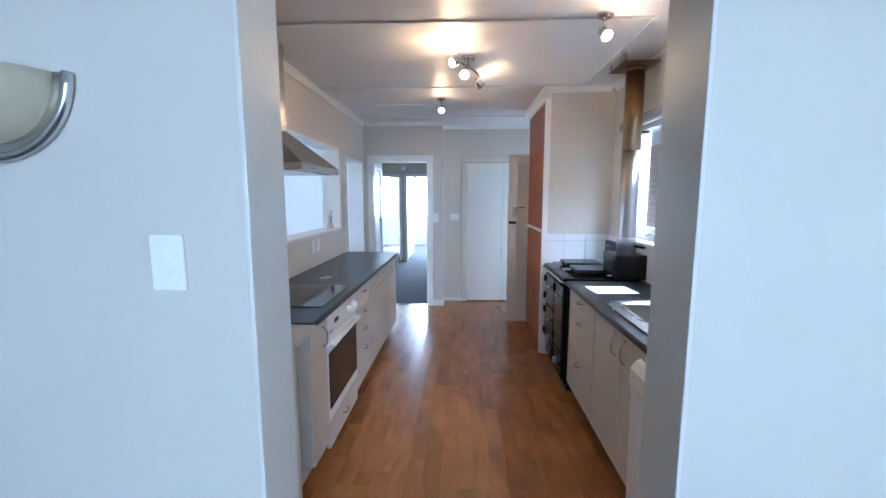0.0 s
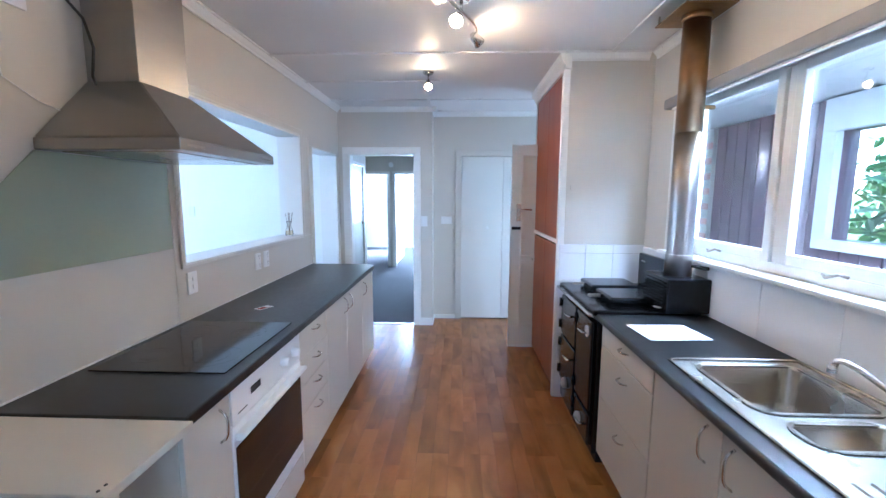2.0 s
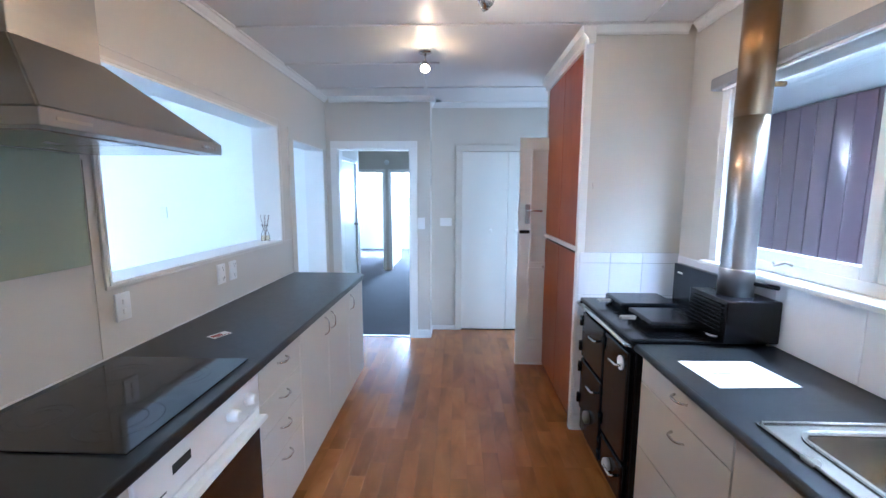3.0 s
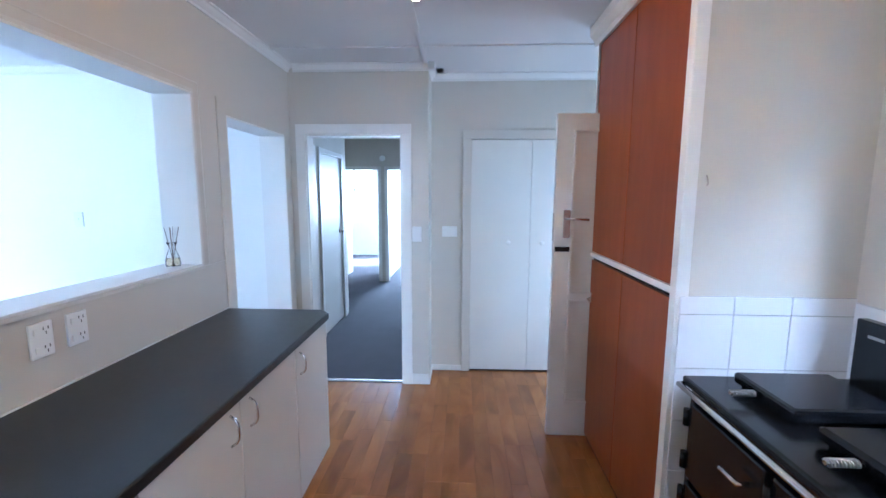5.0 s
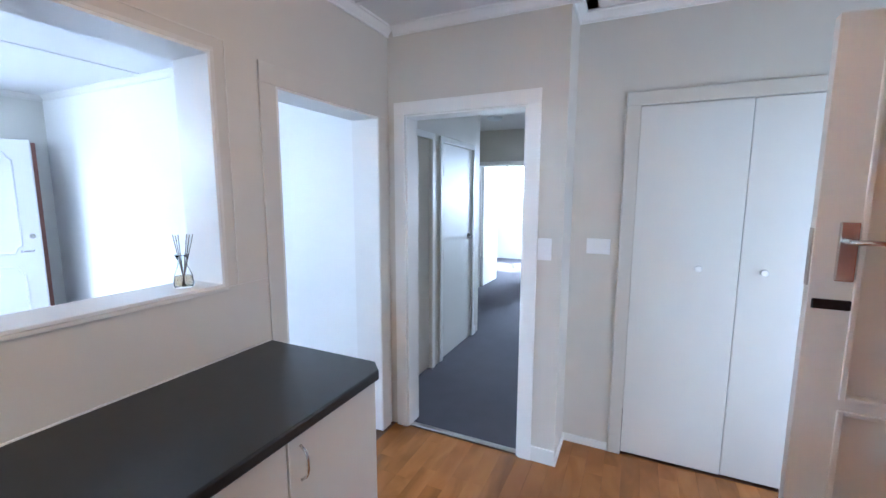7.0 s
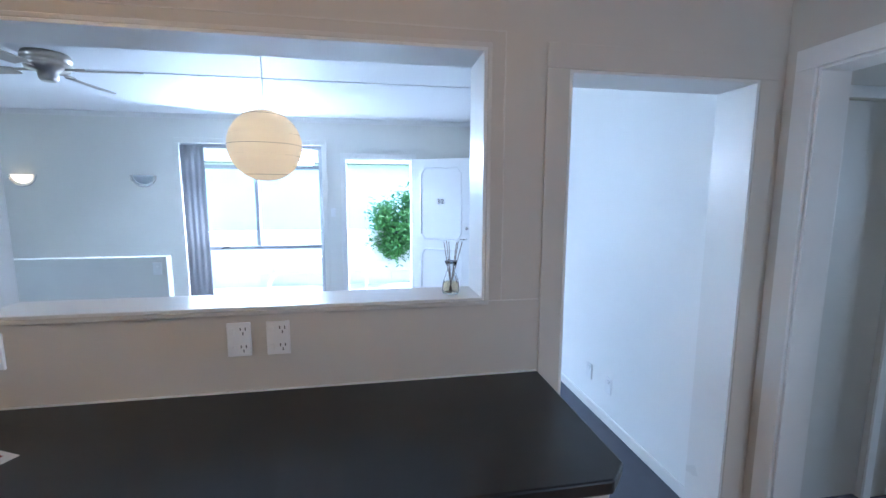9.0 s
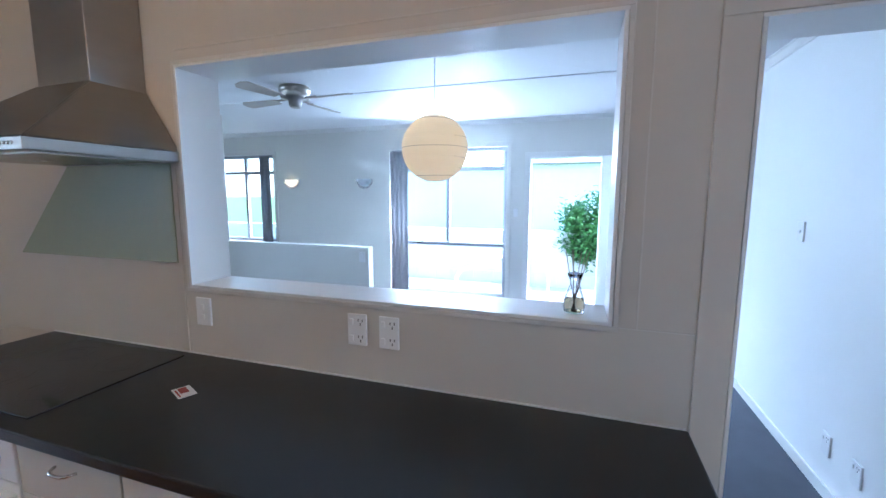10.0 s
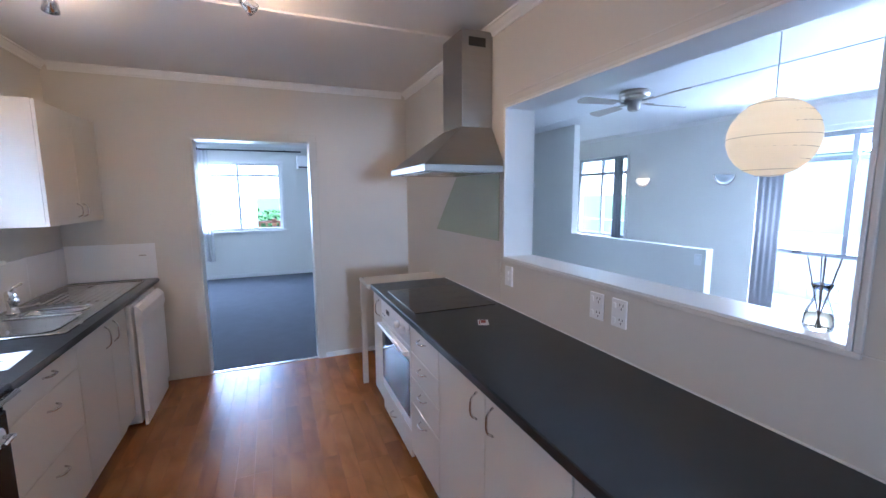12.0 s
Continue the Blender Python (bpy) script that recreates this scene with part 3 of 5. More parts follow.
# its width past the curtain is unseen, added to let in more light
w = window("window_4", "x", -3.68, -0.36, 2.1, 0.90, 2.19, (0.40, 1.25), 1.955, 0.05, 0.06, "trim", "wide white timber dining room window")
part("window_sill", box(-0.43, -3.62, 0.875, 2.17, -3.55, 0.90, 0.004), "trim", w)
window("window_5", "x", 13.36, -3.5, -2.35, 0.9, 2.25, (-2.9,), 1.7, 0.045, 0.05, "trim", "white bedroom window")
window("window_6", "x", 13.36, -1.6, -0.2, 0.9, 2.25, (-0.9,), 1.7, 0.045, 0.05, "trim", "white bedroom window")


# ---- doors ----
def lever(parent, x, y, z, axis, side, plate=True, name="door_handle"):
    """A lever on an upright plate, on a door face across an axis."""
    if axis == "y":
        if plate:
            p = part(name, box(x - 0.022, y, z - 0.085, x + 0.022, y + side * 0.012, z + 0.085, 0.004) if side > 0 else box(x - 0.022, y - 0.012, z - 0.085, x + 0.022, y, z + 0.085, 0.004), "chrome", parent, "chrome lever handle")
        pts = [(x, y, z + 0.03), (x, y + side * 0.045, z + 0.03), (x + 0.03, y + side * 0.055, z + 0.032), (x + 0.12, y + side * 0.05, z + 0.028)]
    else:
        p = part(name, lathe([(0.026, 0), (0.026, side * 0.008), (0.012, side * 0.012)], (x, y, z), 16, "x"), "nickel", parent, "nickel lever handle")
        pts = [(x, y, z), (x + side * 0.05, y, z), (x + side * 0.055, y - 0.03, z), (x + side * 0.05, y - 0.11, z)]
    part("lever", tube(pts, 0.008), "chrome", p)
    return p


d = structure("door_1", slab("x", 5.142, 5.182, 0.48, 1.31, 0.012, 2.035, [(0.592, 1.20, 0.25, 0.90), (0.592, 1.20, 0.96, 1.93)]), "door", "white back door standing open with lever handle")
for z0, z1 in ((0.25, 0.90), (0.96, 1.93)):
    part("panel", box(0.590, 5.158, z0 - 0.002, 1.202, 5.168, z1 + 0.002), "door", d, "pale recessed door panel")
    for q in (box(0.578, 5.132, z0 - 0.014, 0.592, 5.143, z1 + 0.014, 0.003), box(0.592, 5.132, z1, 1.20, 5.143, z1 + 0.014, 0.003), box(0.592, 5.132, z0 - 0.014, 1.20, 5.143, z0, 0.003)):
        part("moulding", q, "door", d)
lever(d, 0.553, 5.142, 1.385, "y", -1)
part("latch_plate", box(0.476, 5.15, 1.28, 0.481, 5.175, 1.45, 0.001), "nickel", d)
part("deadlatch", box(0.489, 5.134, 1.215, 0.578, 5.143, 1.245, 0.003), "iron", d, "dark bronze surface latch")
part("bolt", tube([(0.72, 5.137, 0.93), (0.69, 5.10, 0.93), (0.70, 5.085, 0.92)], 0.007), "nickel", d)

for i, (x0, x1) in enumerate(((-0.003, 0.498), (0.502, 1.002))):
    d = structure("door_%d" % (i + 2), box(x0, 6.146 + 0.006 * i, 0.012, x1, 6.182 + 0.006 * i, 2.018, 0.002), "door", "flat white painted cupboard door, closed")
    xk = 0.315 if i == 0 else 0.60
    part("knob", lathe([(0.010, 0), (0.009, -0.015), (0.017, -0.022), (0.019, -0.032), (0.012, -0.038)], (xk, 6.146 + 0.006 * i, 1.158), 16, "y"), "trim", d, "round white knob")

d = structure("door_4", box(-1.640, 6.135, 0.012, -1.602, 6.735, 1.995, 0.003), "door", "flat white hall door, closed")
lever(d, -1.602, 6.22, 1.10, "x", 1)
d = structure("door_5", box(-1.622, 6.955, 0.012, -1.584, 7.695, 1.995, 0.003), "door", "flat white hall door, closed")
lever(d, -1.584, 7.60, 1.12, "x", 1)
for z in (0.3, 1.0, 1.75):
    part("hinge", tube([(-1.58, 6.965, z - 0.045), (-1.58, 6.965, z + 0.045)], 0.007), "nickel", d)
frame_round("casing_door_4", "y", -1.58, 1, 6.13, 6.74, 2.0, 0.05, 0.012, "trim")
frame_round("casing_door_5", "y", -1.58, 1, 6.95, 7.70, 2.0, 0.05, 0.012, "trim")
d = structure("door_6", box(-2.335, 10.06, 0.012, -2.297, 10.80, 1.99, 0.003), "door", "white bedroom door standing open")
lever(d, -2.297, 10.7, 1.05, "x", 1)

# front door, swung far open, with raised mouldings and its number
d = structure("door_7", box(0, -0.02, 0.01, 0.84, 0.02, 2.04, 0.003), "white", "white front door standing open with its number")
d.matrix_basis = pose(-5.62, 4.80, 0, 0, 0, 60)
for z0, z1 in ((0.2, 0.85), (0.98, 1.92)):
    pts = [(0.14, z0 + 0.07), (0.17, z0 + 0.05), (0.19, z0), (0.65, z0), (0.67, z0 + 0.05), (0.70, z0 + 0.07), (0.70, z1 - 0.07), (0.67, z1 - 0.05), (0.65, z1), (0.19, z1), (0.17, z1 - 0.05), (0.14, z1 - 0.07), (0.14, z0 + 0.07)]
    part("moulding", tube([(x, -0.021, z) for x, z in pts], 0.010, 6), "white", d)
for i, ch in enumerate("32"):
    cu = bpy.data.curves.new("house_number", "FONT")
    cu.body, cu.size, cu.extrude, cu.align_x = ch, 0.085, 0.004, "CENTER"
    num = new("house_number", cu)
    num.data.materials.append(M["ink"])
    num.parent = d
    num.matrix_basis = pose(0.39 + i * 0.055, -0.024, 1.46, 90, 0, 0)
    num["label"] = "black house number digit"
part("door_handle", tube([(0.78, -0.02, 1.0), (0.78, -0.06, 1.0), (0.70, -0.065, 1.0)], 0.009), "chrome", d)
part("lock", lathe([(0.022, 0), (0.022, -0.012)], (0.785, -0.02, 1.14), 14, "y"), "chrome", d)
solid("timber_post", box(-5.62, 5.60, 0, -5.56, 5.70, 2.05, 0.004), "redcurtain", "red-brown timber strip beside the front door", "timber strip")


# ---- pantry cupboard ----
p = thing("pantry_cupboard", (1.0, 4.66, 0), "tall red-stained veneer pantry cupboard with white edges", "cupboard")
part("carcass", slab("y", 0.747, 1.33, 4.212, 5.20, 0, 2.50), "trim", p, "white carcass")
part("edge_strip", box(0.697, 4.108, 0, 0.745, 4.152, 2.50, 0.003), "trim", p, "white painted edge strip")
part("edge_strip", box(0.712, 5.186, 0, 0.745, 5.20, 2.50, 0.002), "trim", p, "white painted edge strip")
part("rail", box(0.712, 4.154, 1.186, 0.745, 5.184, 1.214, 0.002), "trim", p, "white middle rail")
# black strip that puts shade into the gap between rail and lower doors
part("finger_groove", box(0.735, 4.154, 1.166, 0.744, 5.184, 1.185), "iron", p, "dark strip in place of the shade in the gap under the rail")
part("plinth", box(0.735, 4.154, 0, 0.746, 5.184, 0.029), "iron", p)
for z0, z1 in ((0.03, 1.165), (1.216, 2.43)):
    for y0, y1 in ((4.155, 4.672), (4.676, 5.183)):
        q = part("door", box(0.722, y0, z0, 0.742, y1, z1, 0.0015), "cherry", p, "red-stained veneer door")
        if y0 < 4.3:
            for z in (z0 + 0.12, z1 - 0.12):
                part("hinge", tube([(0.720, 4.155, z - 0.03), (0.720, 4.155, z + 0.03)], 0.006), "nickel", q)
part("top_moulding", prism([(0.745, 2.43), (0.705, 2.43), (0.700, 2.46), (0.672, 2.49), (0.668, 2.535), (0.745, 2.535)], 4.08, 5.24, "y"), "trim", p, "white crown moulding")
solid("wall_hook", tube([(0.775, 4.112, 1.625), (0.775, 4.105, 1.61), (0.775, 4.100, 1.597), (0.775, 4.106, 1.590)], 0.0028), "nickel", "small metal hook on the pantry wall", "hook")


# ---- kitchen, hatch side ----
def front(name, parent, x, side, y0, y1, z0, z1, handle=None, mat="cabinet", label="off-white laminate front"):
    """A cabinet front 18 mm thick whose outer face is at x; side is the way out. handle: ('h' or 'v', y, z, length)."""
    a, b = sorted((x, x - side * 0.018))
    ob = part(name, box(a, y0 + 0.002, z0 + 0.002, b, y1 - 0.002, z1 - 0.002, 0.002), mat, parent, label)
    if handle:
        way, y, z, ln = handle
        d = Vector((0, ln / 2, 0)) if way == "h" else Vector((0, 0, ln / 2))
        c = Vector((x, y, z))
        bow_handle(ob, c - d, c + d, (side * 0.028, 0, 0))
    return ob


FX = -0.838


def unit(y0, y1, label, x0=-1.425, x1=FX - 0.019, kick=-0.91):
    u = thing("base_cabinet", ((x0 + x1) / 2, (y0 + y1) / 2, 0), label, "cabinet", "base cabinets")
    part("body", box(x0, y0 + 0.001, 0.10, x1, y1 - 0.001, 0.862), "cabinet", u)
    part("kickboard", box(x0, y0 + 0.001, 0, kick, y1 - 0.001, 0.0995), "cabinet", u)
    return u


u = unit(2.14, 2.392, "narrow off-white cabinet with one door beside the oven")
front("door", u, FX, 1, 2.142, 2.390, 0.10, 0.858, ("v", 2.325, 0.765, 0.12))
u = unit(3.030, 3.462, "off-white cabinet with four drawers")
for z0, z1, hz in ((0.70, 0.858, 0.815), (0.555, 0.70, 0.655), (0.405, 0.555, 0.513), (0.10, 0.405, 0.362)):
    front("drawer", u, FX, 1, 3.032, 3.460, z0, z1, ("h", 3.247, hz, 0.09))
u = unit(3.462, 4.384, "off-white cabinet with two doors")
front("door", u, FX, 1, 3.464, 3.911, 0.10, 0.858, ("v", 3.848, 0.775, 0.11))
front("door", u, FX, 1, 3.911, 4.382, 0.10, 0.858, ("v", 3.973, 0.775, 0.11))
u = unit(4.384, 4.815, "off-white end cabinet with one door")
front("door", u, FX, 1, 4.386, 4.815, 0.10, 0.858, ("v", 4.432, 0.765, 0.11))

bm = prism([(-1.428, 2.135), (-0.818, 2.135), (-0.818, 4.81), (-0.878, 4.872), (-1.428, 4.872)], 0.864, 0.902, "z", 0.006)
wt = thing("worktop", (-1.13, 3.48, 0.864), "long black speckled laminate worktop with clipped corner", "worktop")
part("top_board", bm, "top", wt)
part("wall_bead", box(-1.4295, 2.14, 0.9022, -1.4215, 4.865, 0.908, 0.002), "trim", wt, "thin white sealant bead")

# white board table that ends the run
t = thing("side_shelf", (-1.1, 1.94, 0), "white board shelf on a single leg beside the cabinets", "shelf")
part("top_board", box(-1.428, 1.83, 0.872, -0.795, 2.133, 0.897, 0.002), "cabinet", t)
part("leg", box(-0.838, 1.833, 0, -0.798, 1.873, 0.8715, 0.002), "cabinet", t)
part("back_leg", box(-1.428, 1.833, 0, -1.40, 1.873, 0.8715, 0.002), "cabinet", t)
for y in (1.845, 1.865):
    part("screw", lathe([(0.004, 0), (0.004, 0.0015)], (-0.82, y, 0.897), 8), "dark_slot", t)
part("bracket", box(-0.855, 2.06, 0.845, -0.82, 2.10, 0.871, 0.004), "nickel", t)

# built-in oven
o = thing("built_in_oven", (-1.1, 2.710, 0), "white built-in oven with dark glass door and drawer", "oven")
part("body", box(-1.42, 2.391, 0.10, FX - 0.021, 3.029, 0.862), "white", o)
part("kickboard", box(-1.42, 2.391, 0.0, -0.91, 3.029, 0.0995), "cabinet", o)
pn = part("control_panel", box(FX - 0.02, 2.395, 0.722, FX + 0.004, 3.026, 0.857, 0.004), "white", o, "white enamel control panel")
part("display", box(FX + 0.003, 2.529, 0.779, FX + 0.0055, 2.607, 0.807), "dark_slot", pn, "dark clock display")
part("lettering", box(FX + 0.003, 2.432, 0.748, FX + 0.0048, 2.500, 0.753), "ink", pn)
for y in (2.820, 2.937):
    part("knob", lathe([(0.024, 0), (0.023, 0.012), (0.019, 0.030), (0.012, 0.033)], (FX + 0.004, y, 0.790), 18, "x"), "white", pn, "round white knob")
dr = part("oven_door", box(FX - 0.02, 2.395, 0.215, FX + 0.002, 3.026, 0.716, 0.004), "white", o, "white framed oven door")
part("door_glass", box(FX + 0.001, 2.408, 0.285, FX + 0.0055, 3.014, 0.632, 0.002), "oven", dr, "dark brown oven glass")
part("door_bar", prism([(FX + 0.002, 0.655), (FX + 0.03, 0.663), (FX + 0.044, 0.677), (FX + 0.038, 0.691), (FX + 0.002, 0.687)], 2.408, 3.014, "y", 0.004), "white", dr, "broad white door bar")
front("drawer", o, FX, 1, 2.393, 3.028, 0.045, 0.208, ("h", 2.684, 0.14, 0.085))
h = thing("ceramic_hob", (-1.1, 2.69, 0.902), "black ceramic glass hob set into the worktop", "hob")
part("hob_glass", box(-1.385, 2.43, 0.9025, -0.872, 3.03, 0.908, 0.002), "hob", h)
for x, y, r in ((-1.01, 2.58, 0.105), (-1.01, 2.87, 0.075), (-1.25, 2.58, 0.075), (-1.25, 2.87, 0.09)):
    for rr in (r, r * 0.62):
        part("cooking_ring", tube([(x + rr * math.cos(a), y + rr * math.sin(a), 0.9076) for a in [math.pi * k / 16 for k in range(33)]], 0.0009, 5), "ring", h)
c = thing("business_card", (-1.15, 3.31, 0.902), "small printed card lying on the worktop", "card")
bm = box(-0.045, -0.028, 0.9025, 0.045, 0.028, 0.9032)
bm2 = [box(-0.038, -0.012, 0.9031, 0.01, 0.014, 0.9036), box(-0.03, -0.022, 0.9031, 0.035, -0.017, 0.9036)]
for b, nm, mt in ((bm, "card", "paper"), (bm2[0], "print", "red_ink"), (bm2[1], "print", "red_ink")):
    bmesh.ops.rotate(b, verts=b.verts[:], matrix=Matrix.Rotation(radians(65), 3, "Z"))
    bmesh.ops.translate(b, verts=b.verts[:], vec=(-1.15, 3.31, 0))
    part(nm, b, mt, c)

# range hood
h = thing("range_hood", (-1.2, 2.71, 1.685), "brushed steel pyramid range hood with chimney on the wall", "range hood")
bm = bmesh.new()
lo = [(-1.428, 2.375), (-0.935, 2.375), (-0.935, 3.045), (-1.428, 3.045)]
hi = [(-1.428, 2.600), (-1.225, 2.600), (-1.225, 2.890), (-1.428, 2.890)]
va, vb = [bm.verts.new((*p, 1.73)) for p in lo], [bm.verts.new((*p, 1.965)) for p in hi]
bm.faces.new(va[::-1]), bm.faces.new(vb)
for i in range(4):
    bm.faces.new((va[i], va[(i + 1) % 4], vb[(i + 1) % 4], vb[i]))
bmesh.ops.recalc_face_normals(bm, faces=bm.faces[:])
bmesh.ops.bevel(bm, geom=bm.edges[:], offset=0.004, segments=2, affect="EDGES")
part("canopy", bm, "steel", h)
rim = part("rim", box(-1.428, 2.373, 1.690, -0.933, 3.047, 1.7295, 0.003), "steel", h)
for k in range(5):
    part("button", lathe([(0.005, 0), (0.005, 0.004)], (-0.933, 2.93 + k * 0.018, 1.71), 10, "x"), "chrome", rim)
part("badge", box(-0.9335, 2.41, 1.705, -0.9315, 2.50, 1.713), "nickel", rim)
part("filter", box(-1.38, 2.42, 1.686, -0.99, 2.705, 1.691, 0.001), "sink", h, "steel mesh filter")
part("filter", box(-1.38, 2.715, 1.686, -0.99, 3.0, 1.691, 0.001), "sink", h, "steel mesh filter")
ch = part("chimney", box(-1.428, 2.602, 1.962, -1.227, 2.888, 2.51, 0.003), "steel", h)
part("vent_slot", box(-1.38, 2.8875, 2.42, -1.27, 2.8895, 2.47), "dark_slot", ch)
sk = thing("power_outlet", (-1.43, 2.35, 2.175), "white wall outlet with a black plug and cord", "outlet")
part("plate", box(-1.43, 2.30, 2.125, -1.421, 2.40, 2.225, 0.003), "plastic", sk)
part("plug", box(-1.421, 2.325, 2.19, -1.38, 2.395, 2.24, 0.006), "black", sk, "black plug")
part("cord", tube([(-1.39, 2.37, 2.215), (-1.36, 2.43, 2.225), (-1.32, 2.49, 2.14), (-1.31, 2.51, 2.05), (-1.35, 2.54, 1.965), (-1.38, 2.585, 1.945)], 0.005), "black", sk, "black power cord")
part("thin_wire", tube([(-1.425, 2.31, 2.12), (-1.422, 2.27, 2.02), (-1.422, 2.30, 1.90), (-1.422, 2.40, 1.85), (-1.42, 2.49, 1.83)], 0.002), "plastic", sk)
solid("splashback", prism([(1.97, 1.283), (2.985, 1.283), (2.985, 1.688), (2.37, 1.688)], -1.43, -1.4235, "x", 0.001), "green", "sage green splashback below the range hood", "splashback")


# ---- kitchen, window side ----
RX = 0.762
u = thing("base_cabinet", (1.04, 2.97, 0), "off-white cabinet with three drawers beside the range", "cabinet", "base cabinets")
part("body", box(RX + 0.019, 2.665, 0.10, 1.325, 3.275, 0.862), "cabinet", u)
part("kickboard", box(RX + 0.06, 2.665, 0, 1.325, 3.275, 0.0995), "cabinet", u)
for z0, z1, hz in ((0.735, 0.858, 0.812), (0.44, 0.735, 0.662), (0.10, 0.44, 0.362)):
    front("drawer", u, RX, -1, 2.667, 3.273, z0, z1, ("h", 2.955, hz, 0.085))
u = thing("base_cabinet", (1.04, 2.29, 0), "off-white sink cabinet with two doors", "cabinet", "base cabinets")
part("body", box(RX + 0.019, 1.925, 0.10, 1.325, 2.664, 0.66), "cabinet", u)
part("top_rail", box(RX + 0.019, 1.925, 0.66, RX + 0.035, 2.664, 0.862), "cabinet", u)
part("kickboard", box(RX + 0.06, 1.925, 0, 1.325, 2.664, 0.0995), "cabinet", u)
front("door", u, RX, -1, 2.227, 2.662, 0.10, 0.858, ("v", 2.30, 0.762, 0.13))
front("door", u, RX, -1, 1.927, 2.225, 0.10, 0.858, ("v", 2.170, 0.762, 0.13))

d = thing("dishwasher", (1.0, 1.60, 0), "white freestanding dishwasher standing under the bench", "dishwasher")
part("body", box(0.738, 1.29, 0.02, 1.31, 1.905, 0.85, 0.006), "white", d)
fr = part("door", prism([(0.722, 0.10), (0.690, 0.10), (0.684, 0.70), (0.672, 0.74), (0.676, 0.80), (0.700, 0.835), (0.722, 0.842)], 1.292, 1.903, "y", 0.004), "white", d, "white rounded dishwasher door")
part("grip", box(0.680, 1.45, 0.755, 0.688, 1.75, 0.775, 0.003), "dark_slot", fr)
part("kick_panel", box(0.705, 1.295, 0.0, 0.724, 1.90, 0.095, 0.002), "white", d)

# the bench top, cut out for the sink
def sheet(x0, x1, y0, y1, z0, z1, cuts):
    """A flat board with square holes (x0, x1, y0, y1)."""
    b = slab("x", z0, z1, x0, x1, y0, y1, cuts)
    for v in b.verts:
        v.co = Vector((v.co.x, v.co.z, v.co.y))
    bmesh.ops.recalc_face_normals(b, faces=b.faces[:])
    return b


BOWLS = ((0.870, 1.250, 2.230, 2.598, 0.17), (0.890, 1.185, 2.045, 2.190, 0.12))
w = thing("bench_top", (1.03, 2.24, 0.864), "black speckled laminate bench top with a sink cut-out", "worktop")
part("top_board", sheet(0.741, 1.328, 1.158, 3.282, 0.864, 0.8995, [(a - 0.02, b + 0.02, c - 0.02, d2 + 0.02) for a, b, c, d2, _ in BOWLS]), "top", w)
part("front_edge", tube([(0.744, 1.158, 0.882), (0.744, 3.282, 0.882)], 0.0178, 12), "top", w)

s = thing("sink", (1.04, 1.95, 0.90), "stainless steel sink with two bowls and a drainer", "sink")


def bowl(x0, x1, y0, y1, depth, z=0.9045, r=0.06):
    """A rounded pressed bowl, open at the top."""
    b = bmesh.new()
    rings = []
    for k, (inset, h, rad) in enumerate(((-0.010, 0.002, r + 0.01), (0.0, 0.0, r), (0.006, -0.012, r), (0.012, -depth + 0.03, r), (0.03, -depth + 0.004, r), (0.07, -depth, r * 0.8))):
        ring = []
        for cx, cy, a0 in ((x1 - inset - rad, y1 - inset - rad, 0), (x0 + inset + rad, y1 - inset - rad, 90), (x0 + inset + rad, y0 + inset + rad, 180), (x1 - inset - rad, y0 + inset + rad, 270)):
            for j in range(6):
                a = radians(a0 + 18 * j)
                ring.append(b.verts.new((cx + rad * math.cos(a), cy + rad * math.sin(a), z + h)))
        rings.append(ring)
    for p, q in zip(rings, rings[1:]):
        for k in range(24):
            b.faces.new((p[k], p[(k + 1) % 24], q[(k + 1) % 24], q[k])).smooth = True
    b.faces.new(rings[-1])
    bmesh.ops.recalc_face_normals(b, faces=b.faces[:])
    bmesh.ops.reverse_faces(b, faces=b.faces[:])
    return b


part("deck", sheet(0.800, 1.298, 1.28, 2.648, 0.8998, 0.905, [(a + 0.012, b - 0.012, c + 0.012, d2 - 0.012) for a, b, c, d2, _ in BOWLS]), "sink", s)
part("rolled_rim", tube([(0.815, 1.282, 0.906), (0.805, 1.295, 0.906), (0.803, 2.623, 0.906), (0.815, 2.643, 0.906), (1.283, 2.645, 0.906), (1.296, 2.633, 0.906), (1.296, 1.295, 0.906), (1.283, 1.282, 0.906), (0.815, 1.282, 0.906)], 0.006), "sink", s)
for a, b, c2, d2, dep in BOWLS:
    q = part("bowl", bowl(a, b, c2, d2, dep, 0.9065, 0.06 if dep > 0.15 else 0.065), "sink", s)
    part("waste", lathe([(0.03, 0), (0.03, 0.004), (0.012, 0.005)], ((a + b) / 2, (c2 + d2) / 2, 0.9065 - dep), 16), "chrome", q)
for k in range(9):
    x = 0.86 + k * 0.042
    part("drainer_rib", prism([(x - 0.010, 0.9045), (x + 0.010, 0.9045), (x + 0.004, 0.9085), (x - 0.004, 0.9085)], 1.33, 1.93, "y"), "sink", s)
t = thing("tap", (1.235, 2.095, 0.905), "chrome swivel mixer tap at the sink", "tap")
part("body", lathe([(0.030, 0), (0.030, 0.006), (0.024, 0.010), (0.024, 0.075), (0.027, 0.078), (0.027, 0.125), (0.022, 0.132)], (1.235, 2.095, 0.905), 20), "chrome", t)
part("spout", tube([(1.215, 2.11, 0.955), (1.20, 2.15, 0.98), (1.155, 2.24, 1.035), (1.135, 2.275, 1.05), (1.125, 2.295, 1.048), (1.12, 2.30, 1.025)], 0.010, 10), "chrome", t)
part("nozzle", lathe([(0.013, 0), (0.014, 0.025)], (1.12, 2.302, 1.008), 12), "chrome", t)
part("lever", tube([(1.235, 2.095, 1.037), (1.225, 2.08, 1.055), (1.20, 2.05, 1.07)], 0.007), "chrome", t)
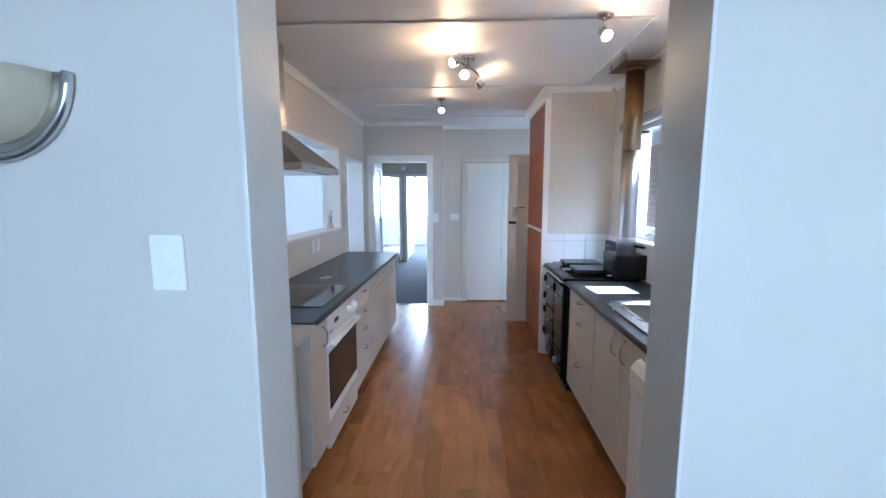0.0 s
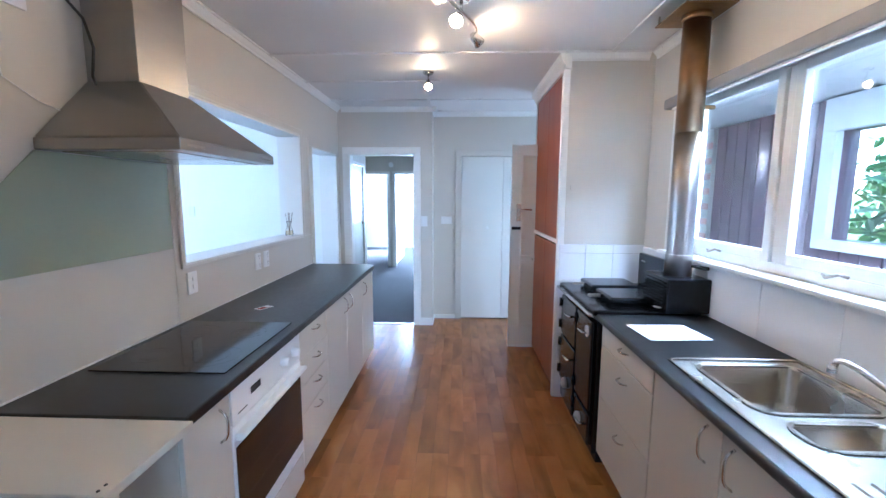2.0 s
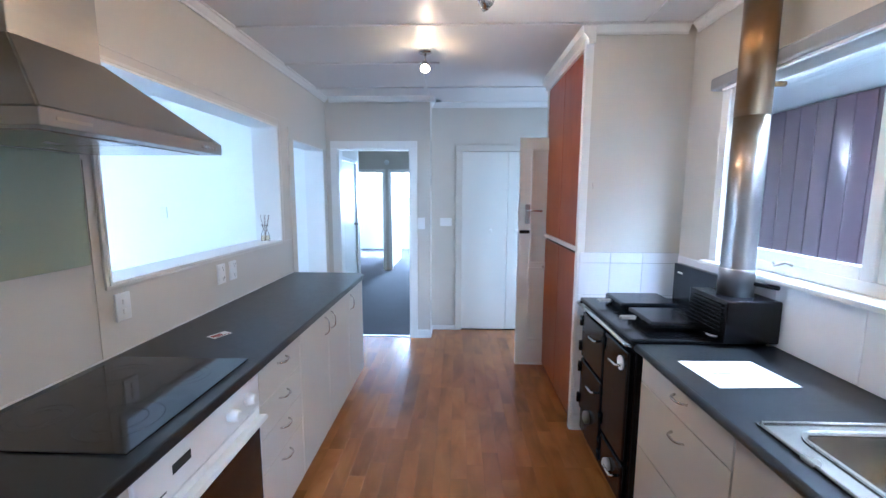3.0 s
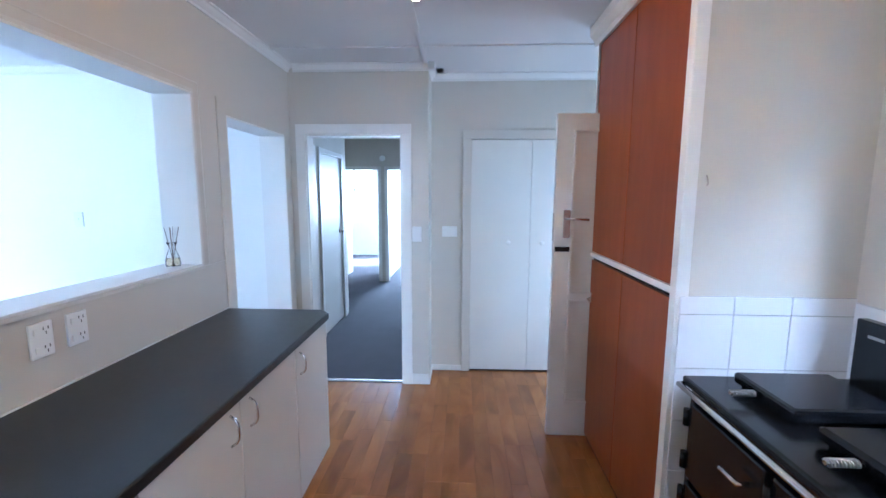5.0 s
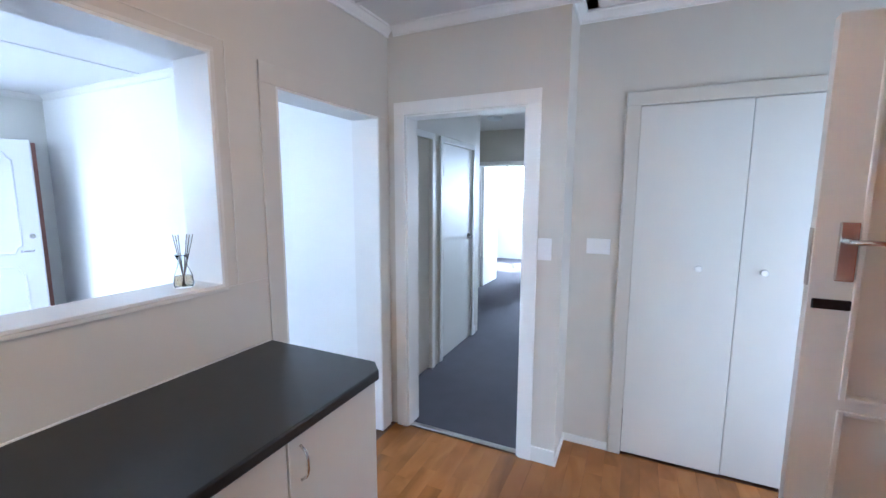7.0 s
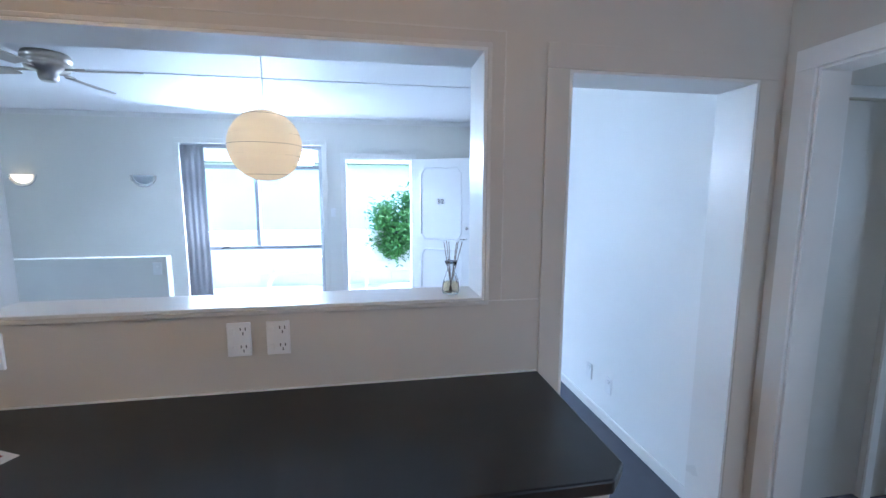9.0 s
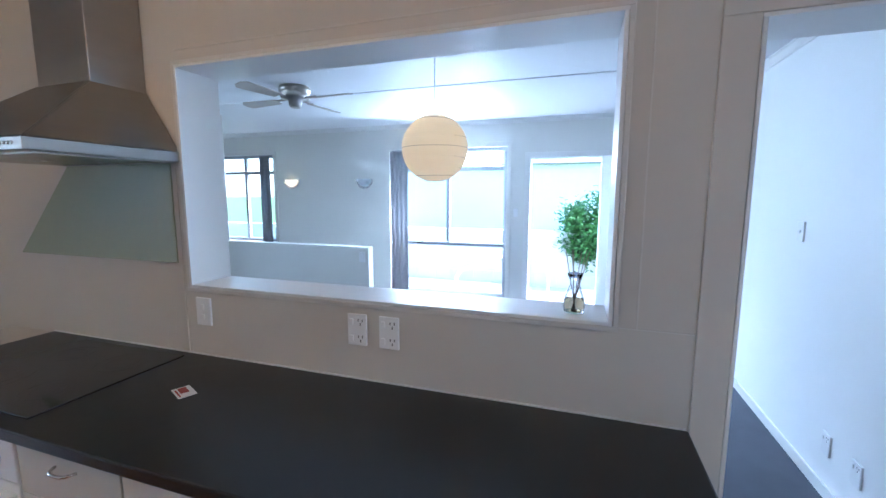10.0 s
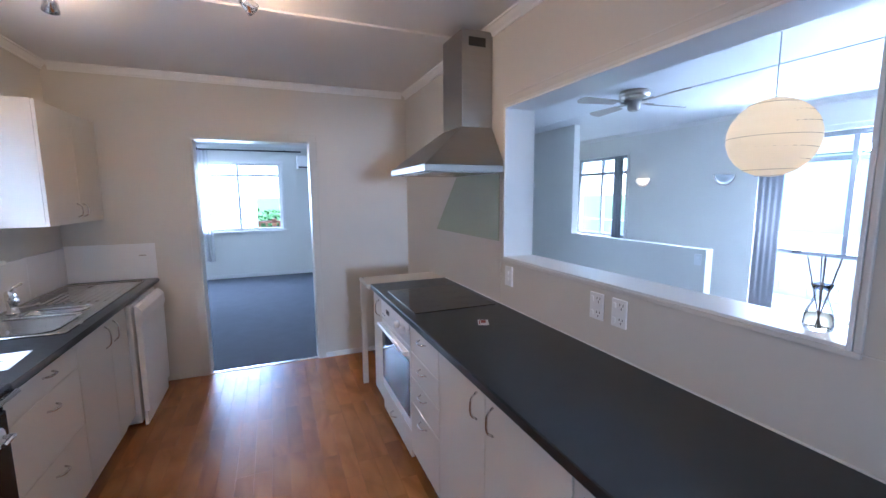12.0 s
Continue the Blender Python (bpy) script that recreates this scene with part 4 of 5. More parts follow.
p = thing("paper_sheets", (0.94, 2.96, 0.90), "printed paper sheets lying on the bench", "paper")
for k, (dx, dz) in enumerate(((0, 0), (0.008, 0.001))):
    part("sheet", prism([(0.815 + dx, 3.095), (1.10, 3.105 - dx), (1.125 - dx, 2.885), (0.835, 2.865 + dx)], 0.9005 + dz, 0.9012 + dz), "paper", p)
for x0, x1, y in ((0.88, 0.95, 2.98), (1.0, 1.06, 3.03), (0.99, 1.0, 2.89), (1.05, 1.065, 2.87)):
    part("print", box(x0, y, 0.9019, x1, y + 0.006, 0.9026), "ink", p)

u = thing("wall_cabinet", (1.165, 1.72, 1.39), "off-white wall cabinet with two doors above the bench", "cabinet")
part("body", box(1.068, 1.158, 1.39, 1.328, 2.02, 2.125, 0.001), "cabinet", u)
front("door", u, 1.05, -1, 1.158, 1.57, 1.39, 2.125, ("v", 1.525, 1.475, 0.09))
front("door", u, 1.05, -1, 1.57, 2.02, 1.39, 2.125, ("v", 1.615, 1.475, 0.09))
solid("end_splash_panel", box(0.735, 1.1555, 0.9005, 1.328, 1.1625, 1.19, 0.001), "white", "white splash panel above the bench end", "splash panel")
solid("splash_clip", box(0.80, 1.1627, 1.09, 0.85, 1.165, 1.097), "nickel", "small metal strip on the splash panel", "clip")

# solid-fuel range
r = thing("cooking_range", (1.0, 3.68, 0), "black enamelled solid-fuel cooking range with rail", "range")
part("body", box(0.745, 3.300, 0.06, 1.30, 4.045, 0.885, 0.004), "iron", r)
part("plinth", box(0.775, 3.31, 0, 1.29, 4.04, 0.06), "iron", r)
part("hotplate", box(0.715, 3.290, 0.886, 1.30, 4.055, 0.918, 0.008), "iron", r)
part("rail", tube([(0.722, 3.30, 0.885), (0.700, 3.305, 0.888), (0.700, 4.045, 0.888), (0.722, 4.05, 0.885)], 0.010, 10), "chrome", r, "steel front rail")
for y0, y1, z0, z1 in ((3.33, 3.62, 0.30, 0.84), (3.645, 4.01, 0.56, 0.84), (3.645, 4.01, 0.22, 0.545), (3.33, 3.62, 0.09, 0.28)):
    q = part("door", box(0.722, y0, z0, 0.748, y1, z1, 0.008), "iron", r)
    part("door_latch", tube([(0.72, y0 + 0.05, z1 - 0.08), (0.69, y0 + 0.05, z1 - 0.08), (0.685, y0 + 0.12, z1 - 0.08)], 0.008), "chrome", q)
    for z in (z0 + 0.06, z1 - 0.06):
        part("hinge", tube([(0.72, y1 + 0.004, z - 0.03), (0.72, y1 + 0.004, z + 0.03)], 0.012), "iron", q)
part("gauge", lathe([(0.034, 0), (0.034, -0.008), (0.028, -0.010), (0.027, -0.007)], (0.724, 3.40, 0.765), 20, "x"), "plastic", r, "round white thermometer dial")
part("draught_wheel", lathe([(0.036, 0), (0.036, -0.02), (0.02, -0.03)], (0.722, 3.82, 0.25), 18, "x"), "nickel", r)
part("draught_wheel", lathe([(0.030, 0), (0.030, -0.02), (0.015, -0.03)], (0.722, 3.48, 0.19), 18, "x"), "nickel", r)
for x0, y0, y1 in ((0.84, 3.36, 3.67), (0.84, 3.70, 4.0)):
    q = part("hotplate_lid", box(x0, y0 + 0.02, 0.930, x0 + 0.31, y1 - 0.02, 0.968, 0.012), "iron", r)
    part("lid_foot", box(x0 + 0.02, y0 + 0.04, 0.917, x0 + 0.29, y1 - 0.04, 0.931), "iron", q)
    coil = [(x0 - 0.085 + 0.0011 * k, (y0 + y1) / 2 + 0.009 * math.cos(k * 0.9), 0.952 + 0.009 * math.sin(k * 0.9)) for k in range(64)]
    part("coil_grip", tube(coil, 0.0026, 5), "nickel", q, "coiled steel grip")
    part("grip_arm", tube([(x0 - 0.09, (y0 + y1) / 2, 0.952), (x0 + 0.01, (y0 + y1) / 2, 0.952)], 0.006), "chrome", q)
part("back_plate", box(1.265, 3.54, 0.918, 1.30, 4.03, 1.145, 0.004), "iron", r)
part("badge", box(1.2635, 3.93, 1.09, 1.2655, 3.985, 1.10), "nickel", r)
fb = part("flue_box", box(1.085, 3.245, 0.9185, 1.315, 3.53, 1.105, 0.006), "iron", r, "black louvred flue box")
for k in range(8):
    part("louvre", box(1.076, 3.27, 0.942 + k * 0.019, 1.086, 3.50, 0.951 + k * 0.019, 0.002), "iron", fb)
part("damper", tube([(1.08, 3.27, 0.945), (1.05, 3.275, 0.945), (1.045, 3.33, 0.94)], 0.007), "chrome", fb)
f = thing("flue_pipe", (1.205, 3.385, 1.105), "scuffed stainless steel flue pipe browned near the ceiling", "flue")
part("lower_pipe", lathe([(0.070, 0), (0.070, 0.118), (0.0695, 0.12), (0.0665, 0.123), (0.066, 0.125), (0.066, 0.40), (0.066, 0.78)], (1.205, 3.385, 1.105), 32), "flue", f)
part("upper_pipe", lathe([(0.0665, 0), (0.0665, 0.60)], (1.205, 3.385, 1.885), 32), "flue", f, "heat-browned upper pipe")
part("collar", lathe([(0.075, 0), (0.073, 0.03)], (1.205, 3.385, 2.455), 32), "flue_hot", f)
part("ceiling_plate", box(1.065, 3.235, 2.486, 1.325, 3.555, 2.492), "flue_hot", f, "square steel ceiling plate")
for x, y in ((1.08, 3.25), (1.31, 3.25), (1.08, 3.54), (1.31, 3.54)):
    part("spacer", tube([(x, y, 2.49), (x, y, 2.54)], 0.006), "nickel", f)
part("damper_handle", tube([(1.25, 3.33, 1.165), (1.285, 3.24, 1.165)], 0.010), "iron", f)
part("wall_stay", tube([(1.27, 3.385, 2.02), (1.33, 3.385, 2.02)], 0.012), "flue_hot", f)


# ---- switches, outlets ----
def plate(name, axis, at, side, a, z, w, h, label, category, rockers=(), slots=(), group=""):
    def piece(u0, u1, v0, v1, d0, d1, bev=0.0):
        p0, p1 = sorted((at + side * d0, at + side * d1))
        return box(p0, u0, v0, p1, u1, v1, bev) if axis == "y" else box(u0, p0, v0, u1, p1, v1, bev)
    t = thing(name, (at, a, z) if axis == "y" else (a, at, z), label, category, group)
    part("plate", piece(a - w / 2, a + w / 2, z - h / 2, z + h / 2, 0, 0.010, 0.003), "plastic", t)
    for du, dv in rockers:
        part("rocker", piece(a + du - 0.007, a + du + 0.007, z + dv - 0.011, z + dv + 0.011, 0.0095, 0.015, 0.002), "plastic", t)
    for du, dv in slots:
        for sx, sz in ((-0.008, 0.006), (0.008, 0.006), (0, -0.009)):
            part("pin_slot", piece(a + du + sx - 0.0016, a + du + sx + 0.0016, z + dv + sz - 0.005, z + dv + sz + 0.005, 0.0098, 0.0104), "dark_slot", t)
    return t


plate("light_switch", "y", -1.43, 1, 3.109, 1.089, 0.075, 0.115, "white light switch beside the worktop", "switch", ((0, 0.02), (0, -0.02)))
for y in (3.819, 3.943):
    plate("double_outlet", "y", -1.43, 1, y, 1.088, 0.075, 0.115, "white double power outlet above the worktop", "outlet", ((-0.02, 0.03), (-0.02, -0.03)), ((0.014, 0.03), (0.014, -0.03)), "outlets above the worktop")
plate("light_switch", "x", 5.85, -1, -0.437, 1.25, 0.075, 0.12, "white light switch beside the hall doorway", "switch", ((0, 0),))
plate("wall_plate", "x", 6.14, -1, -0.187, 1.248, 0.13, 0.09, "wide white switch plate beside the cupboard", "switch", ((0.04, 0),))
plate("light_switch", "x", 0.995, -1, -0.690, 1.40, 0.074, 0.122, "white two-gang light switch", "switch", ((0, 0.02), (0, -0.02)))
plate("light_switch", "y", -5.64, 1, 3.755, 1.339, 0.06, 0.11, "white light switch beside the front door", "switch", ((0, 0),))
plate("light_switch", "x", 5.83, -1, -3.2, 1.35, 0.075, 0.12, "white light switch on the living room wall", "switch", ((0, 0),))
for x in (-2.7, -2.45):
    plate("double_outlet", "x", 5.83, -1, x, 0.28, 0.075, 0.115, "white power outlet near the floor", "outlet", ((-0.02, 0.03),), ((0.014, 0.03),))
plate("outlet", "y", -4.21, 1, 2.27, 0.88, 0.075, 0.115, "white outlet on the half-height wall", "outlet", ((0, 0.02),))
plate("thermostat", "y", -4.21, 1, -0.70, 1.70, 0.14, 0.10, "framed black and white wall controller", "controller", ((-0.03, 0), (0.03, 0)))


# ---- ceiling lamps ----
def spot_head(parent, c, d, name="spot_head"):
    """A small metal spotlight at c that points along d."""
    c, d = Vector(c), Vector(d).normalized()
    b = lathe([(0.012, -0.045), (0.024, -0.030), (0.030, 0.0), (0.034, 0.030), (0.031, 0.030), (0.026, 0.010)], (0, 0, 0), 18)
    q = d.to_track_quat("Z", "Y").to_matrix()
    bmesh.ops.rotate(b, verts=b.verts[:], matrix=q)
    bmesh.ops.translate(b, verts=b.verts[:], vec=c)
    ob = part(name, b, "chrome", parent, "satin metal spot head")
    e = lathe([(0.006, 0.0), (0.022, 0.008), (0.024, 0.018), (0.012, 0.026)], (0, 0, 0), 14)
    bmesh.ops.rotate(e, verts=e.verts[:], matrix=q)
    bmesh.ops.translate(e, verts=e.verts[:], vec=c + d * 0.008)
    part("bulb", e, "bulb", ob, "glowing warm bulb")
    lamp = new("spot_light", bpy.data.lights.new("spot_light", "POINT"))
    lamp.data.energy, lamp.data.color, lamp.data.shadow_soft_size = 0.62, (1.0, 0.62, 0.30), 0.022
    lamp.matrix_basis = look(c + d * 0.045, c + d)
    return ob


def single_spot(x, y, d, label):
    t = thing("ceiling_spot", (x, y, H), label, "spotlight", "single ceiling spots")
    part("rose", lathe([(0.045, 0), (0.045, -0.012), (0.030, -0.022)], (x, y, H), 20), "chrome", t)
    part("stem", tube([(x, y, H - 0.02), (x, y, H - 0.075)], 0.007), "chrome", t)
    spot_head(t, (x, y, H - 0.10), d)


single_spot(0.72, 2.60, (0.25, -0.55, -0.6), "single satin metal ceiling spot, lit")
single_spot(-0.29, 4.52, (0.05, -0.5, -0.6), "single satin metal ceiling spot, lit")
t = thing("spotlight_bar", (-0.03, 3.27, H), "curved satin metal ceiling bar with three lit spots", "spotlight bar")
part("rose", lathe([(0.05, 0), (0.05, -0.014), (0.03, -0.024)], (-0.03, 3.27, H), 20), "chrome", t)
part("stem", tube([(-0.03, 3.27, H - 0.02), (-0.03, 3.27, H - 0.065)], 0.009), "chrome", t)
wave = [(-0.03 + 0.075 * k + 0.045 * math.sin(k * math.pi), 3.27 + 0.40 * k, H - 0.068) for k in [j / 12 - 1 for j in range(25)]]
part("bar", tube(wave, 0.008), "chrome", t, "wavy satin metal bar")
for k, d in ((-0.72, (-0.6, -0.45, -0.4)), (-0.1, (-0.1, -0.6, -0.5)), (0.6, (0.6, 0.5, -0.5))):
    x, y = -0.03 + 0.075 * k + 0.045 * math.sin(k * math.pi), 3.27 + 0.40 * k
    part("knuckle", tube([(x, y, H - 0.068), (x, y, H - 0.10)], 0.006), "chrome", t)
    spot_head(t, (x, y, H - 0.12), d)


# ---- living room ----
g = thing("paper_lantern", (-2.935, 3.58, 1.635), "round cream paper lantern hanging on a white cord", "pendant lamp")
prof = []
for k in range(41):
    a = math.pi * (0.04 + 0.92 * k / 40)
    prof.append((0.228 * math.sin(a) + 0.0022 * abs(math.sin(k * math.pi / 4)), -0.228 * math.cos(a)))
bm = lathe(prof, (-2.935, 3.58, 1.885), 40)
part("shade", bm, "lantern", g, "ribbed cream paper shade")
for k in range(1, 10):
    a = math.pi * k / 10
    rr = 0.2285 * math.sin(a)
    zt = 0.02 * math.sin(k * 5.0)
    part("rib", tube([(-2.935 + rr * math.cos(q), 3.58 + rr * math.sin(q), 1.885 - 0.2285 * math.cos(a) + zt * 0.4 * math.cos(q)) for q in [2 * math.pi * j / 32 for j in range(33)]], 0.0014, 5), "reed", g)
part("cord", tube([(-2.935, 3.58, 2.10), (-2.935, 3.58, 2.535)], 0.004), "plastic", g, "white cord")
part("rose", lathe([(0.05, 0), (0.045, -0.02), (0.02, -0.03)], (-2.935, 3.58, H), 18), "plastic", g)
part("bulb", lathe([(0.012, 0.07), (0.03, 0.03), (0.034, 0.0), (0.022, -0.03), (0.006, -0.038)], (-2.935, 3.58, 1.90), 14), "lantern_bulb", g, "glowing warm bulb")

f = thing("ceiling_fan", (-3.46, 2.04, H), "brushed nickel ceiling fan with four grey blades at rest", "ceiling fan")
part("motor", lathe([(0.13, 0), (0.14, -0.02), (0.14, -0.05), (0.125, -0.055), (0.135, -0.07), (0.12, -0.11), (0.06, -0.12), (0.055, -0.17), (0.04, -0.185)], (-3.46, 2.04, H), 28), "nickel", f)
for k in range(4):
    a = radians(85 + 90 * k)
    b = prism([(0.20, -0.045), (0.58, -0.068), (0.62, -0.03), (0.62, 0.03), (0.58, 0.068), (0.20, 0.045)], -0.004, 0.004, "z", 0.002)
    bmesh.ops.rotate(b, verts=b.verts[:], matrix=Matrix.Rotation(radians(12), 3, "X"))
    bmesh.ops.rotate(b, verts=b.verts[:], matrix=Matrix.Rotation(a, 3, "Z"))
    bmesh.ops.translate(b, verts=b.verts[:], vec=(-3.46, 2.04, H - 0.115))
    q = part("blade", b, "wood_blade", f, "grey wooden blade")
    part("blade_arm", tube([(-3.46 + rr * math.cos(a), 2.04 + rr * math.sin(a), H - 0.105) for rr in (0.10, 0.16, 0.24)], 0.010), "nickel", q)


def sconce(c, axis, side, lit, r=0.13):
    """A half-bowl of glass with a metal rim, on a wall."""
    t = thing("wall_sconce", c, "half-round glass wall sconce, " + ("lit" if lit else "unlit"), "wall lamp", "wall sconces")
    b = bmesh.new()
    rows = []
    for i in range(7):
        ph = (math.pi / 2) * i / 6
        rows.append([b.verts.new((0.86 * r * math.cos(ph) * math.cos(a), 0.75 * r * math.cos(ph) * math.sin(a), -r * 0.84 * math.sin(ph) if i < 6 else -r * 0.84)) for a in [math.pi * j / 14 for j in range(15)]])
    for p, q in zip(rows, rows[1:]):
        for j in range(14):
            try:
                b.faces.new((p[j], p[j + 1], q[j + 1], q[j])).smooth = True
            except ValueError:
                pass
    turn = {("y", 1): -90, ("y", -1): 90, ("x", 1): 0, ("x", -1): 180}[(axis, side)]
    bmesh.ops.solidify(b, geom=b.faces[:], thickness=0.004)
    rim = tube([(r * 1.04 * math.cos(a), 0.012, -r * math.sin(a)) for a in [math.pi * j / 20 for j in range(21)]], 0.011, 8)
    back = prism([(r * 1.03 * math.cos(a), -r * 1.0 * math.sin(a)) for a in [math.pi * j / 24 for j in range(25)]], 0.0, 0.012, "y")
    clip = lathe([(0.010, 0), (0.010, 0.02), (0.006, 0.025)], (r * 0.80, 0.045, -0.05), 12, "x")
    for bb, nm, mt, lb in ((b, "bowl", ("alabaster" if r > 0.15 else "lit_glass") if lit else "frosted", "glass half bowl"), (rim, "rim", "chrome", "chrome rim"), (back, "back_plate", "chrome", "chrome back plate"), (clip, "clip", "chrome", "")):
        bmesh.ops.rotate(bb, verts=bb.verts[:], matrix=Matrix.Rotation(radians(turn), 3, "Z"))
        bmesh.ops.translate(bb, verts=bb.verts[:], vec=c)
        part(nm, bb, mt, t, lb)


sconce((-5.64, 0.256, 1.80), "y", 1, True)
sconce((-5.64, 1.53, 1.80), "y", 1, False)
sconce((-1.045, 0.995, 1.795), "x", -1, True, 0.172)


def curtain(name, axis, at, a0, a1, z0, z1, mat, label, folds=5, amp=0.006, flare=0.0):
    """Hanging cloth in folds."""
    b = bmesh.new()
    n = folds * 8
    rows = []
    for z, fl in ((z0, flare), ((z0 + z1) / 2, flare * 0.3), (z1, 0.0)):
        row = []
        for k in range(n + 1):
            u = a0 + (a1 - a0) * k / n * (1 + fl)
            w = at + amp * math.sin(2 * math.pi * folds * k / n)
            row.append(b.verts.new((w, u, z) if axis == "y" else (u, w, z)))
        rows.append(row)
    for p, q in zip(rows, rows[1:]):
        for k in range(n):
            b.faces.new((p[k], p[k + 1], q[k + 1], q[k])).smooth = True
    bmesh.ops.solidify(b, geom=b.faces[:], thickness=0.003)
    return solid(name, b, mat, label, "curtain")


curtain("curtain", "y", -5.59, 1.97, 2.24, 0.06, 2.17, "curtain", "grey curtain drawn aside at the tall window", 4)
curtain("curtain", "y", -5.59, -0.32, -0.12, 0.70, 2.17, "curtain", "grey curtain drawn aside at the side window", 3)
curtain("curtain", "x", -3.52, 0.86, 1.05, 0.35, 2.40, "sheer", "white curtain hanging from a dark rod", 3, 0.025, -0.25)
rod = thing("curtain_rod", (0.3, -3.5, 2.41), "dark metal curtain rod above the dining window", "curtain rod")
part("rod", tube([(-0.75, -3.52, 2.41), (1.5, -3.52, 2.41)], 0.014), "black", rod)
for x in (-0.45, 1.02):
    part("bracket", tube([(x, -3.6, 2.41), (x, -3.5, 2.41), (x, -3.5, 2.44)], 0.010), "black", rod)
hp = thing("heat_pump", (-1.05, -3.5, 2.08), "white wall heat pump beside the dining window", "heat pump")
part("body", box(-1.46, -3.60, 2.09, -0.66, -3.40, 2.34, 0.02), "plastic", hp)
part("outlet_flap", box(-1.43, -3.42, 2.10, -0.69, -3.392, 2.125, 0.004), "dark_slot", hp)

v = thing("reed_diffuser", (-1.50, 4.548, 1.20), "small clear glass bottle with reed sticks on the sill", "diffuser")
part("bottle", lathe([(0.030, 0), (0.034, 0.012), (0.030, 0.045), (0.016, 0.085), (0.015, 0.100), (0.024, 0.122), (0.021, 0.122), (0.012, 0.101), (0.013, 0.086), (0.027, 0.045), (0.030, 0.013), (0.026, 0.004)], (-1.50, 4.548, 1.20), 20), "bottle", v).visible_shadow = False
part("oil", lathe([(0.025, 0.005), (0.0295, 0.013), (0.028, 0.042)], (-1.50, 4.548, 1.20), 18), "oil", v)
for k, (dx, dy) in enumerate(((0.02, -0.03), (-0.01, 0.03), (0.03, 0.015), (-0.025, -0.012), (0.0, -0.008), (0.012, 0.04))):
    part("reed", tube([(-1.50 - dx * 0.15, 4.548 - dy * 0.15, 1.205), (-1.50 + dx, 4.548 + dy, 1.395)], 0.0016, 5), "reed", v)
smoke = solid("smoke_alarm", lathe([(0.05, 0), (0.05, -0.02), (0.03, -0.03)], (-1.49, 9.93, 2.2), 18, "y"), "plastic", "round white smoke alarm on the hall wall", "smoke alarm")
solid("hall_ceiling_lamp", lathe([(0.10, 0), (0.10, -0.02), (0.06, -0.04)], (-1.75, 8.9, H), 20), "frosted", "round glass hall ceiling lamp", "ceiling lamp")

# ---- outside ----
structure("ground", box(-400, -400, -0.5, 400, 400, -0.35), "grass", "lawn and ground around the house")
structure("path_front", box(-7.6, 0.0, -0.34, -5.8, 9.0, -0.05), "concrete", "concrete path at the front door")
structure("path_back", box(1.5, 1.0, -0.34, 2.8, 9.0, -0.05), "concrete", "concrete yard between house and outbuilding")
wl = structure("garden_wall", box(-8.25, -12, -0.34, -8.05, 14, 0.90), "block", "white painted block garden wall")
for zc in range(5):
    for k in range(14):
        y0 = 0.6 + k * 0.40 + (zc % 2) * 0.2
        part("block", box(-8.05, y0 + 0.005, -0.1 + zc * 0.2 + 0.005, -8.035, y0 + 0.395, 0.1 + zc * 0.2 - 0.005, 0.003), "block", wl)
hr = thing("handrail", (-6.6, 3.1, -0.05), "white bent pipe handrail beside the path", "handrail")
part("rail", tube([(-6.3, 2.75, -0.05), (-6.3, 2.75, 0.28), (-6.32, 2.83, 0.40), (-6.4, 3.15, 0.52), (-6.5, 3.7, 0.70)], 0.025), "soffit", hr)
part("post", tube([(-6.5, 3.7, -0.05), (-6.5, 3.7, 0.70)], 0.025), "soffit", hr)
part("post", tube([(-6.45, 4.15, -0.05), (-6.45, 4.15, 0.60)], 0.02), "soffit", hr)


